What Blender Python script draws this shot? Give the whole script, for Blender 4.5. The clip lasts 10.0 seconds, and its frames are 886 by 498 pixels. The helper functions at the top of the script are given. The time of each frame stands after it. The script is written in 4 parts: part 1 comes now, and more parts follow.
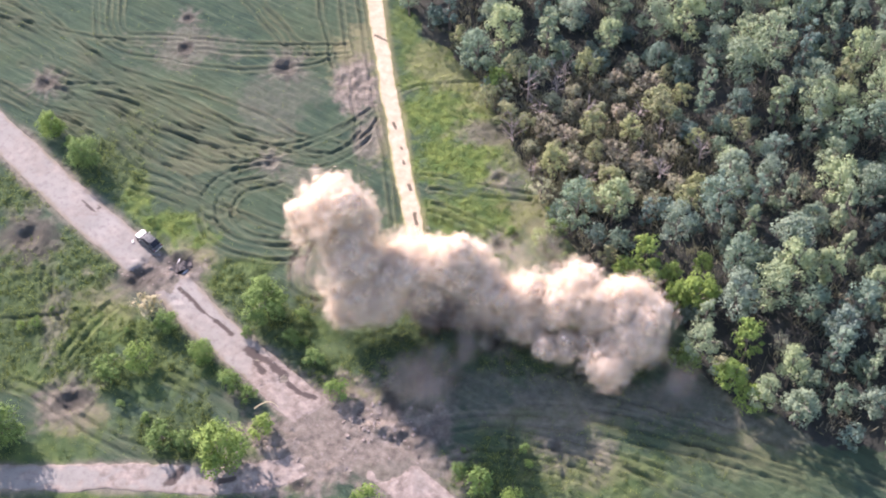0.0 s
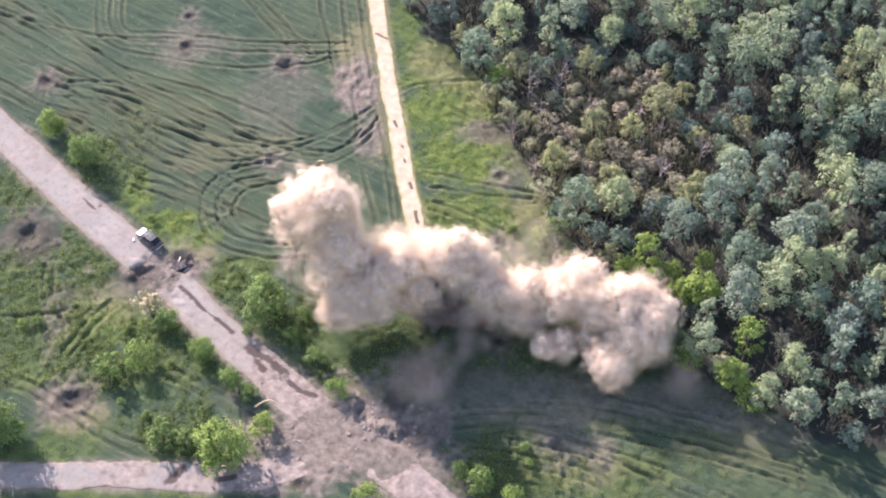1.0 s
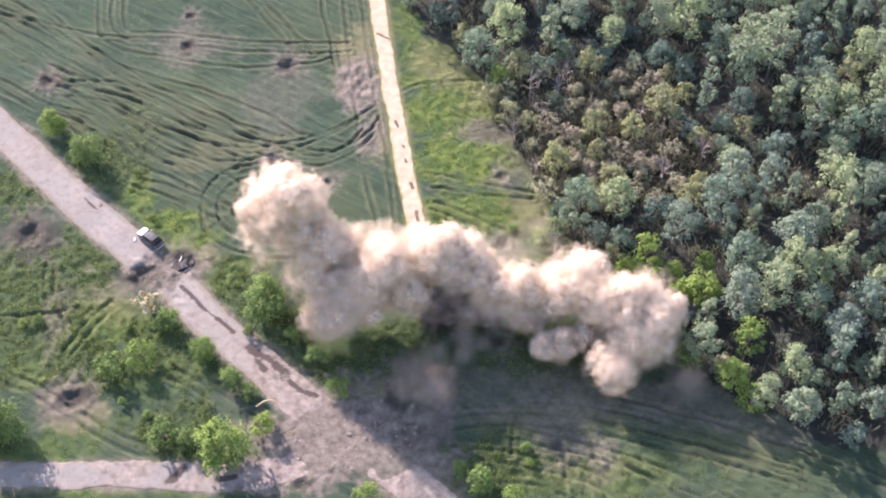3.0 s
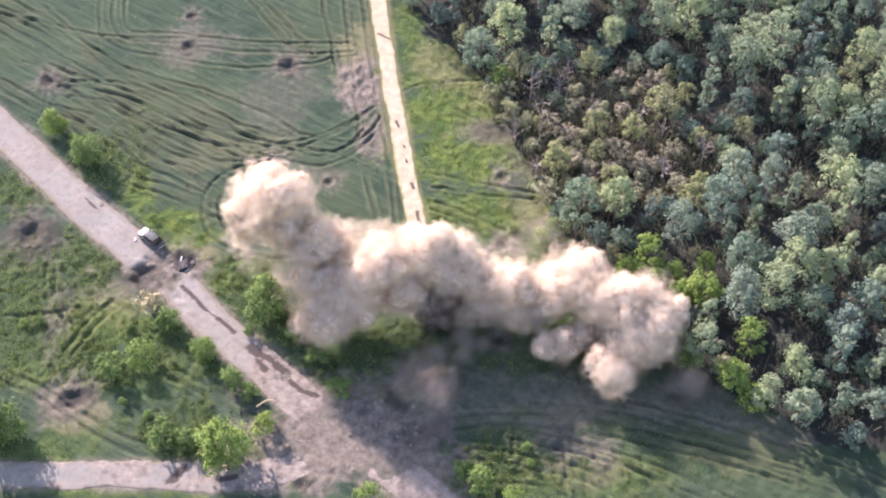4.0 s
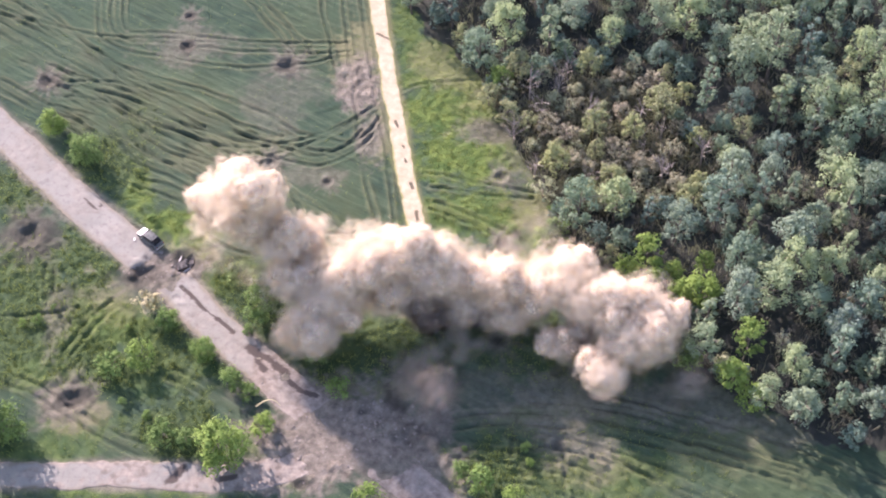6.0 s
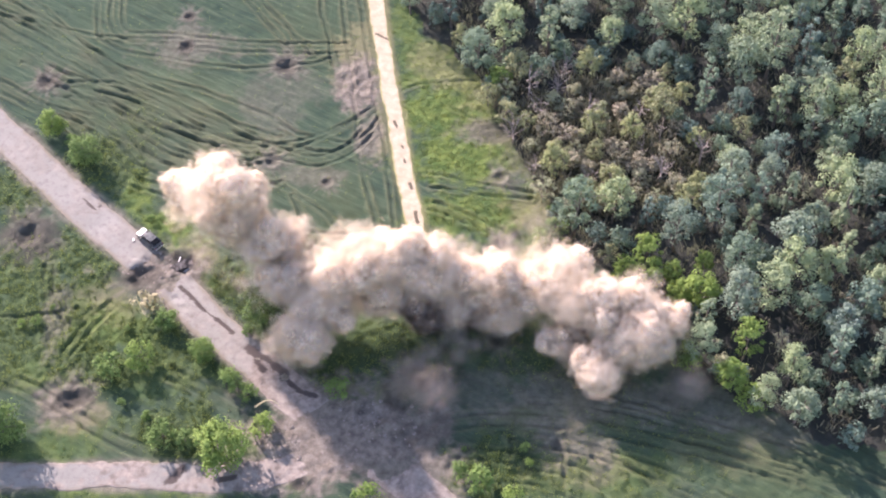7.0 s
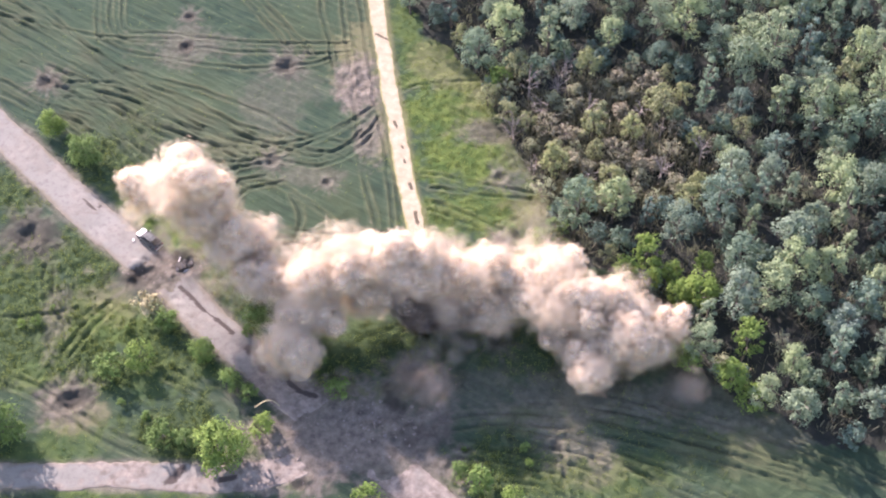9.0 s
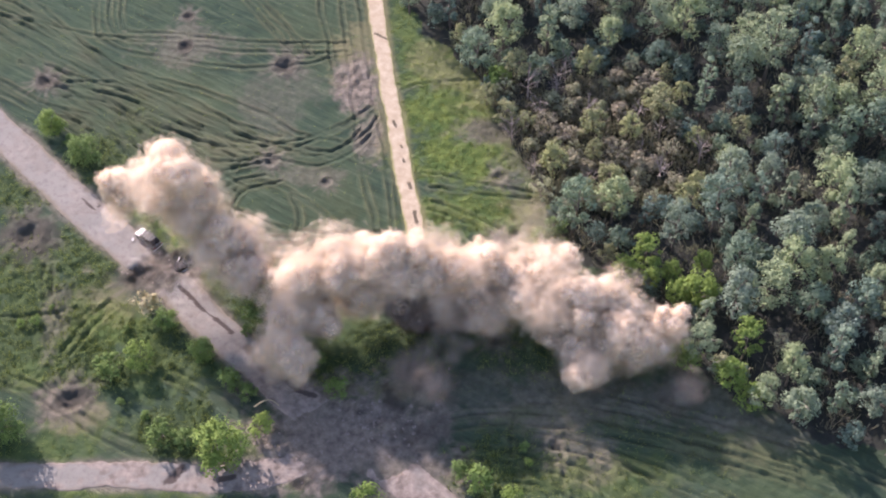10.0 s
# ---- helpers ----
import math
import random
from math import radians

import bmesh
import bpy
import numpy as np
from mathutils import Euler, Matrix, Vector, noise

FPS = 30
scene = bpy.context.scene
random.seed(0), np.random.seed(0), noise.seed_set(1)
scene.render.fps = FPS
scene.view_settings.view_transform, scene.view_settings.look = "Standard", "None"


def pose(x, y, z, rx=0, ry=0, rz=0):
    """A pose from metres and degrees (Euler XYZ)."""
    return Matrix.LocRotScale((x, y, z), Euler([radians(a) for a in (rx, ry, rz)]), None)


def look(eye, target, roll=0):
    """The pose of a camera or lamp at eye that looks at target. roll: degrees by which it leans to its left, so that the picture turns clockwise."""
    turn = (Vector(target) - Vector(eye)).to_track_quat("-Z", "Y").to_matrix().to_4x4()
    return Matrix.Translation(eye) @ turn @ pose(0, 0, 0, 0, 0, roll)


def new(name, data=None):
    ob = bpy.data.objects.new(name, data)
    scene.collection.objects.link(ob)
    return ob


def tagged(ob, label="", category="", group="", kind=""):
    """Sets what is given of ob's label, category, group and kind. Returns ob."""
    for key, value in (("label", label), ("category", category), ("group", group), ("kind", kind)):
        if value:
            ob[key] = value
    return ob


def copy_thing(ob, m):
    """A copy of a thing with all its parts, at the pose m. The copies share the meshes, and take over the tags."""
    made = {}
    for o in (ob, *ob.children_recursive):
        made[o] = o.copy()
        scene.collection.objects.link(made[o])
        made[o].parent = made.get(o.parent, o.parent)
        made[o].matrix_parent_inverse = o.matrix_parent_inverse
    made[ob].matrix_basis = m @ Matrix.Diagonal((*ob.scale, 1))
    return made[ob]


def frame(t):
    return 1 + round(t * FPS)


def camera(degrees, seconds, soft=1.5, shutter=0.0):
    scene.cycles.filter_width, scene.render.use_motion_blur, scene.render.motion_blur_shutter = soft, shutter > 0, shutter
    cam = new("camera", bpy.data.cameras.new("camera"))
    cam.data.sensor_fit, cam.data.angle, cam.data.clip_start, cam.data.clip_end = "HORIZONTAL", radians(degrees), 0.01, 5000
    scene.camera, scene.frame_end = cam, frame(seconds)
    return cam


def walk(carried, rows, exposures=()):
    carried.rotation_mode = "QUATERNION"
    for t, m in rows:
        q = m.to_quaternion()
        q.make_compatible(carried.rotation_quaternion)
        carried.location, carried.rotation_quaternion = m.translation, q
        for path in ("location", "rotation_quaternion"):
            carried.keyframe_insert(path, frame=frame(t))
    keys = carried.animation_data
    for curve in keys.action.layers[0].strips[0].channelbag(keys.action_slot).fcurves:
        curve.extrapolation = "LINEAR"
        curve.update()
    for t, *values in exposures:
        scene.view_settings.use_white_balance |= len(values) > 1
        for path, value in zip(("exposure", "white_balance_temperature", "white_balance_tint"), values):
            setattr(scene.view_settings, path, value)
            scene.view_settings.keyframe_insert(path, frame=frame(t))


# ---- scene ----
import functools

# The place is seen from a hovering drone: a cratered road junction, a crop field, a wood and two drifting dust clouds.
EYE = Vector((0.0, -127.9, 182.7))
RANGE = 223.0


def hover(dx, dy):
    """A pose of the drone's camera, aimed dx metres to the right and dy metres further off than its resting aim."""
    return look(EYE, (dx, dy, 0.0))


cam = camera(34, 10.0, soft=2.0)
walk(cam, [(0.0, hover(0.26, 0.32)), (0.3, hover(0.26, 0.06)), (0.5, hover(0.26, 0.0)), (1.0, hover(0.13, 0.0)), (1.5, hover(0.1, 0.0)),
           (2.0, hover(0.0, 0.0)), (2.7, hover(0.0, 0.0)), (4.0, hover(-0.13, 0.03)), (4.5, hover(0.0, 0.05)), (5.7, hover(0.0, 0.0)),
           (7.0, hover(0.13, 0.05)), (7.5, hover(0.23, 0.14)), (8.5, hover(0.14, 0.14)), (9.5, hover(0.14, 0.0)), (10.0, hover(0.26, -0.02))],
     exposures=[(0.0, 1.38, 6420, 36), (9.8, 1.38, 6420, 36), (10.0, 0.94, 6420, 36)])

scene.cycles.transparent_max_bounces = 96

# ---- light ----
SUN_AZ, SUN_EL = radians(-36), radians(28)
world = bpy.data.worlds.new("sky")
scene.world = world
world.use_nodes = True
wn = world.node_tree.nodes
sky = wn.new("ShaderNodeTexSky")
sky.sky_type, sky.sun_disc = "NISHITA", False
sky.sun_elevation, sky.sun_rotation = SUN_EL, SUN_AZ
sky.air_density, sky.dust_density = 1.4, 0.9
world.node_tree.links.new(sky.outputs[0], wn["Background"].inputs[0])
wn["Background"].inputs[1].default_value = 0.15
sun = new("sun", bpy.data.lights.new("sun", "SUN"))
sun.data.energy, sun.data.angle, sun.data.color = 5.0, radians(0.6), (1.0, 0.93, 0.82)
sun_way = Vector((math.sin(SUN_AZ) * math.cos(SUN_EL), math.cos(SUN_AZ) * math.cos(SUN_EL), math.sin(SUN_EL)))
sun.matrix_world = look(sun_way * 300, (0, 0, 0))


# ---- materials ----
class Nodes:
    def __init__(self, name):
        self.m = bpy.data.materials.new(name)
        self.m.use_nodes = True
        self.t = self.m.node_tree
        self.b = self.t.nodes["Principled BSDF"]
        self.out = self.t.nodes["Material Output"]
        self.co = self.t.nodes.new("ShaderNodeTexCoord").outputs["Object"]

    def node(self, kind, **values):
        n = self.t.nodes.new(kind)
        for k, v in values.items():
            n.inputs[k].default_value = v
        return n

    def link(self, a, b):
        self.t.links.new(a, b)

    def noise(self, scale, detail=4.0, rough=0.6, co=None):
        n = self.node("ShaderNodeTexNoise", Scale=scale, Detail=detail, Roughness=rough)
        self.link(co or self.co, n.inputs["Vector"])
        return n.outputs["Fac"]

    def ramp(self, fac, lo, hi):
        n = self.node("ShaderNodeMapRange")
        n.inputs["From Min"].default_value, n.inputs["From Max"].default_value = lo, hi
        self.link(fac, n.inputs["Value"])
        return n.outputs["Result"]

    def mix(self, fac, a, b, blend="MIX"):
        n = self.t.nodes.new("ShaderNodeMix")
        n.data_type, n.blend_type = "RGBA", blend
        for value, slot in ((fac, 0), (a, 6), (b, 7)):
            if hasattr(value, "is_linked"):
                self.link(value, n.inputs[slot])
            else:
                n.inputs[slot].default_value = value if slot == 0 else (*value, 1)
        return n.outputs[2]

    def math(self, op, a, b=0.0):
        n = self.t.nodes.new("ShaderNodeMath")
        n.operation = op
        for value, slot in ((a, 0), (b, 1)):
            if hasattr(value, "is_linked"):
                self.link(value, n.inputs[slot])
            else:
                n.inputs[slot].default_value = value
        return n.outputs[0]

    def attr(self, name):
        n = self.t.nodes.new("ShaderNodeAttribute")
        n.attribute_name = name
        return n.outputs["Fac"]

    def random(self):
        return self.t.nodes.new("ShaderNodeObjectInfo").outputs["Random"]

    def island(self):
        return self.t.nodes.new("ShaderNodeNewGeometry").outputs["Random Per Island"]

    def bump(self, height, strength, distance):
        n = self.node("ShaderNodeBump", Strength=strength, Distance=distance)
        self.link(height, n.inputs["Height"])
        self.link(n.outputs[0], self.b.inputs["Normal"])

    def done(self, colour, rough=0.85, metal=0.0, spec=0.3):
        if hasattr(colour, "is_linked"):
            self.link(colour, self.b.inputs["Base Color"])
        else:
            self.b.inputs["Base Color"].default_value = (*colour, 1)
        self.b.inputs["Roughness"].default_value = rough
        self.b.inputs["Metallic"].default_value = metal
        self.b.inputs["Specular IOR Level"].default_value = spec
        return self.m


def mat_ground():
    n = Nodes("field_ground")
    big, mid, fine = n.noise(0.035, 5), n.noise(0.35, 5), n.noise(3.0, 4, 0.7)
    crop = n.mix(n.ramp(big, 0.35, 0.65), (0.026, 0.056, 0.042), (0.042, 0.078, 0.052))
    crop = n.mix(n.math("MULTIPLY", n.ramp(n.noise(0.055, 3, 0.5), 0.48, 0.66), 0.6), crop, (0.08, 0.102, 0.05))
    crop = n.mix(n.ramp(mid, 0.4, 0.7), crop, (0.055, 0.094, 0.056))
    lay = n.t.nodes.new("ShaderNodeMapping")
    lay.vector_type = "TEXTURE"
    lay.inputs["Rotation"].default_value, lay.inputs["Scale"].default_value = (0, 0, -0.54), (9.0, 0.9, 1)
    n.link(n.co, lay.inputs["Vector"])
    streak = n.noise(1.0, 5, 0.65, lay.outputs[0])
    crop = n.mix(n.ramp(streak, 0.5, 0.72), crop, (0.098, 0.135, 0.085))
    crop = n.mix(n.ramp(streak, 0.46, 0.3), crop, (0.032, 0.052, 0.036))
    lush = n.mix(n.ramp(mid, 0.3, 0.7), (0.055, 0.115, 0.03), (0.18, 0.235, 0.055))
    lush = n.mix(n.math("MULTIPLY", n.ramp(n.noise(1.4, 5, 0.7), 0.45, 0.62), 0.55), lush, (0.045, 0.085, 0.03))
    c = n.mix(n.attr("lush"), crop, lush)
    straw = n.mix(n.ramp(fine, 0.35, 0.65), (0.2, 0.19, 0.09), (0.33, 0.29, 0.17))
    c = n.mix(n.attr("straw"), c, straw)
    weed = n.mix(n.ramp(fine, 0.35, 0.68), (0.03, 0.055, 0.022), (0.105, 0.155, 0.05))
    c = n.mix(n.attr("weed"), c, weed)
    soil = n.mix(n.ramp(n.noise(0.8, 6), 0.35, 0.65), (0.14, 0.116, 0.098), (0.29, 0.25, 0.21))
    soil = n.mix(n.ramp(fine, 0.55, 0.8), soil, (0.35, 0.305, 0.26))
    c = n.mix(n.attr("soil"), c, soil)
    # Leaf litter, with the bluish shade between the trees darkened into its colour.
    shady_litter = n.mix(n.ramp(mid, 0.35, 0.65), (0.028, 0.031, 0.032), (0.06, 0.057, 0.054))
    c = n.mix(n.attr("shady_litter"), c, shady_litter)
    c = n.mix(n.attr("burnt"), c, n.mix(mid, (0.03, 0.028, 0.028), (0.075, 0.065, 0.06)))
    c = n.mix(n.math("MULTIPLY", n.ramp(fine, 0.3, 0.6), 0.3), c, (0.05, 0.06, 0.035))
    n.bump(n.math("ADD", n.math("MULTIPLY", fine, 0.6), n.math("ADD", n.noise(9.0, 3), streak)), 0.75, 0.3)
    return n.done(c, 0.95, 0, 0.1)


def mat_road():
    n = Nodes("worn_asphalt")
    big, mid, fine = n.noise(0.12, 5), n.noise(1.2, 5), n.noise(7.0, 4)
    c = n.mix(n.ramp(big, 0.35, 0.65), (0.198, 0.191, 0.168), (0.252, 0.24, 0.212))
    c = n.mix(n.ramp(mid, 0.5, 0.72), c, (0.17, 0.152, 0.138))
    c = n.mix(n.math("MULTIPLY", n.ramp(fine, 0.55, 0.7), 0.5), c, (0.2, 0.18, 0.165))
    c = n.mix(n.attr("edge"), c, n.mix(mid, (0.13, 0.125, 0.08), (0.24, 0.2, 0.165)))
    soil = n.mix(n.ramp(n.noise(0.8, 6), 0.35, 0.65), (0.14, 0.116, 0.098), (0.29, 0.25, 0.21))
    c = n.mix(n.attr("dirt"), c, soil)
    c = n.mix(n.attr("rut"), c, (0.07, 0.057, 0.05))
    n.bump(fine, 0.6, 0.08)
    return n.done(c, 0.9, 0, 0.2)


def mat_track():
    n = Nodes("sandy_track")
    mid, fine = n.noise(0.7, 5), n.noise(5.0, 4)
    c = n.mix(n.ramp(mid, 0.35, 0.65), (0.34, 0.28, 0.195), (0.45, 0.385, 0.285))
    c = n.mix(n.math("MULTIPLY", n.ramp(fine, 0.5, 0.7), 0.5), c, (0.36, 0.29, 0.18))
    c = n.mix(n.attr("rut"), c, (0.1, 0.085, 0.06))
    c = n.mix(n.attr("edge"), c, n.mix(mid, (0.14, 0.17, 0.06), (0.3, 0.27, 0.13)))
    n.bump(fine, 0.5, 0.08)
    return n.done(c, 0.95, 0, 0.1)


def mat_leaves(name, dark, light, tint):
    n = Nodes(name)
    clump = n.ramp(n.noise(0.7, 3), 0.32, 0.68)
    c = n.mix(n.math("ADD", n.math("MULTIPLY", n.island(), 0.45), n.math("MULTIPLY", clump, 0.55)), dark, light)
    c = n.mix(n.math("MULTIPLY", n.random(), 0.8), c, tint)
    n.done(c, 0.8, 0, 0.12)
    tr = n.t.nodes.new("ShaderNodeBsdfTranslucent")
    n.link(n.mix(0.4, c, (0.17, 0.26, 0.11)), tr.inputs["Color"])
    mixer = n.node("ShaderNodeMixShader", Fac=0.3)
    n.link(n.b.outputs[0], mixer.inputs[1])
    n.link(tr.outputs[0], mixer.inputs[2])
    n.link(mixer.outputs[0], n.out.inputs["Surface"])
    return n.m


def mat_plain(name, a, b, scale=3.0, rough=0.8, metal=0.0):
    n = Nodes(name)
    f = n.noise(scale, 5)
    n.bump(n.noise(scale * 4, 3), 0.4, 0.03)
    return n.done(n.mix(n.ramp(f, 0.35, 0.65), a, b), rough, metal)


def mat_dust(name, low, high, dense=1.0):
    """Dust: opaque where dense, else flakes that thin out from their middle to their rim."""
    n = Nodes(name)
    c = n.mix(n.ramp(n.noise(0.8, 4), 0.35, 0.65), low, high)
    n.done(c, 1.0, 0, 0.0)
    tr = n.t.nodes.new("ShaderNodeBsdfTranslucent")
    n.link(c, tr.inputs["Color"])
    mixer = n.node("ShaderNodeMixShader", Fac=0.48)
    n.link(n.b.outputs[0], mixer.inputs[1])
    n.link(tr.outputs[0], mixer.inputs[2])
    last = mixer.outputs[0]
    if dense < 1:
        thin = n.t.nodes.new("ShaderNodeMixShader")
        n.link(n.math("MULTIPLY", n.attr("soft"), dense), thin.inputs[0])
        n.link(n.t.nodes.new("ShaderNodeBsdfTransparent").outputs[0], thin.inputs[1])
        n.link(last, thin.inputs[2])
        last = thin.outputs[0]
    n.link(last, n.out.inputs["Surface"])
    return n.m


M_GROUND, M_ROAD, M_TRACK = mat_ground(), mat_road(), mat_track()
M_BARK = mat_plain("grey_bark", (0.09, 0.075, 0.06), (0.19, 0.165, 0.14), 4.0, 0.9)
M_DEADWOOD = mat_plain("bleached_deadwood", (0.2, 0.17, 0.15), (0.33, 0.29, 0.26), 4.0, 0.9)
M_LEAF = mat_leaves("grey_green_leaves", (0.085, 0.125, 0.125), (0.3, 0.385, 0.28), (0.35, 0.42, 0.2))
M_LEAF_DARK = mat_leaves("dark_green_leaves", (0.055, 0.1, 0.105), (0.22, 0.31, 0.255), (0.23, 0.31, 0.19))
M_LEAF_GREEN = mat_leaves("fresh_green_leaves", (0.06, 0.11, 0.04), (0.23, 0.33, 0.11), (0.17, 0.26, 0.07))
M_LEAF_BRIGHT = mat_leaves("yellow_green_leaves", (0.09, 0.16, 0.04), (0.27, 0.37, 0.1), (0.22, 0.31, 0.075))
M_LEAF_DRY = mat_leaves("dry_brown_leaves", (0.2, 0.175, 0.13), (0.5, 0.44, 0.32), (0.34, 0.38, 0.22))
M_LEAF_PALE = mat_leaves("pale_straw_leaves", (0.3, 0.27, 0.15), (0.58, 0.52, 0.34), (0.45, 0.4, 0.25))
M_LEAF_OLIVE = mat_leaves("olive_leaves", (0.13, 0.14, 0.08), (0.38, 0.39, 0.22), (0.34, 0.37, 0.17))
M_GRASS = mat_leaves("grass_blades", (0.09, 0.13, 0.04), (0.32, 0.35, 0.1), (0.2, 0.24, 0.07))
# The second pair is beige dust darkened for the shade beneath the cloud.
BEIGE, SHADED, DIM = ((0.87, 0.75, 0.605), (0.94, 0.84, 0.7)), ((0.25, 0.21, 0.185), (0.37, 0.315, 0.275)), ((0.5, 0.44, 0.39), (0.64, 0.55, 0.47))
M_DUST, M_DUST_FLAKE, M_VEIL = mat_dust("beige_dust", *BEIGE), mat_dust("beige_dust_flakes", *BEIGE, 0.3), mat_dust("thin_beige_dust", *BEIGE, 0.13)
M_SHADED_DUST, M_SHADED_FLAKE = mat_dust("shaded_dust", *SHADED), mat_dust("shaded_dust_flakes", *SHADED, 0.4)
M_HAZE = mat_dust("dust_haze", *DIM, 0.035)
M_SCRUB = mat_leaves("dry_scrub", (0.11, 0.09, 0.08), (0.34, 0.29, 0.235), (0.2, 0.2, 0.13))


# ---- ground ----
def lattice(ix, iy, seed):
    h = np.sin(ix * 127.1 + iy * 311.7 + seed * 74.7) * 43758.5453
    return h - np.floor(h)


def value_noise(x, y, seed):
    ix, iy = np.floor(x), np.floor(y)
    u, v = x - ix, y - iy
    u, v = u * u * (3 - 2 * u), v * v * (3 - 2 * v)
    a, b = lattice(ix, iy, seed), lattice(ix + 1, iy, seed)
    c, d = lattice(ix, iy + 1, seed), lattice(ix + 1, iy + 1, seed)
    return a + (b - a) * u + (c - a) * v + (a - b - c + d) * u * v


def fbm(x, y, seed, octaves=4):
    out, amp = 0, 0.5
    for k in range(octaves):
        out = out + amp * value_noise(x * 2 ** k, y * 2 ** k, seed + k)
        amp *= 0.5
    return out


def smooth(points, step=1.0):
    return smooth_line(tuple(points), step)


@functools.lru_cache(None)
def smooth_line(points, step):
    """A Catmull-Rom line through a few points, as an array."""
    p = [Vector(q).to_2d() for q in points]
    p = [p[0] * 2 - p[1]] + p + [p[-1] * 2 - p[-2]]
    out = []
    for a, b, c, d in zip(p, p[1:], p[2:], p[3:]):
        n = max(2, int((c - b).length / step))
        for i in range(n):
            t = i / n
            out.append(0.5 * (2 * b + (c - a) * t + (2 * a - 5 * b + 4 * c - d) * t * t + (3 * b - a - 3 * c + d) * t ** 3))
    return np.array([tuple(q) for q in out + [p[-2]]])


def distance(x, y, line, reach):
    """Distance of each place from a line, as far as reach, and the way along it."""
    best, along = np.full(x.shape, reach * 1.0), np.zeros(x.shape)
    near = np.where((x > line[:, 0].min() - reach) & (x < line[:, 0].max() + reach) & (y > line[:, 1].min() - reach) & (y < line[:, 1].max() + reach))[0]
    px, py = x[near], y[near]
    b, s, run = best[near], along[near], 0.0
    for (ax, ay), (bx, by) in zip(line[:-1], line[1:]):
        dx, dy = bx - ax, by - ay
        length = math.hypot(dx, dy) + 1e-9
        t = np.clip(((px - ax) * dx + (py - ay) * dy) / length ** 2, 0, 1)
        d = np.hypot(px - ax - t * dx, py - ay - t * dy)
        hit = d < b
        b[hit], s[hit] = d[hit], (run + t * length)[hit]
        run += length
    best[near], along[near] = b, s
    return best, along


def fade(d, inner, outer):
    t = np.clip((outer - d) / (outer - inner), 0, 1)
    return t * t * (3 - 2 * t)


ROAD_LINE = smooth([(-124.4, 73.3), (-89.7, 40.6), (-72.4, 24.0), (-59.4, 11.0), (-48.2, 0.3), (-41.5, -5.5), (-33.9, -14.0), (-26.7, -20.5), (-19.7, -27.1), (-13.1, -32.8), (-6.6, -37.8), (1.2, -44.6), (13.2, -54.7)])
LANE_LINE = smooth([(-92.8, -38.4), (-69.2, -38.7), (-54.4, -38.4), (-45.8, -38.2), (-37.9, -38.4), (-30.1, -38.7), (-22.3, -37.3), (-15.4, -33.8)])
TRACK_LINE = smooth([(-15.9, 71.8), (-13.3, 61.6), (-11.5, 53.2), (-10.5, 45.1), (-9.3, 36.1), (-7.5, 25.0), (-6.1, 15.6), (-4.5, 7.1), (-3.4, 0.1), (-2.1, -6.2)])
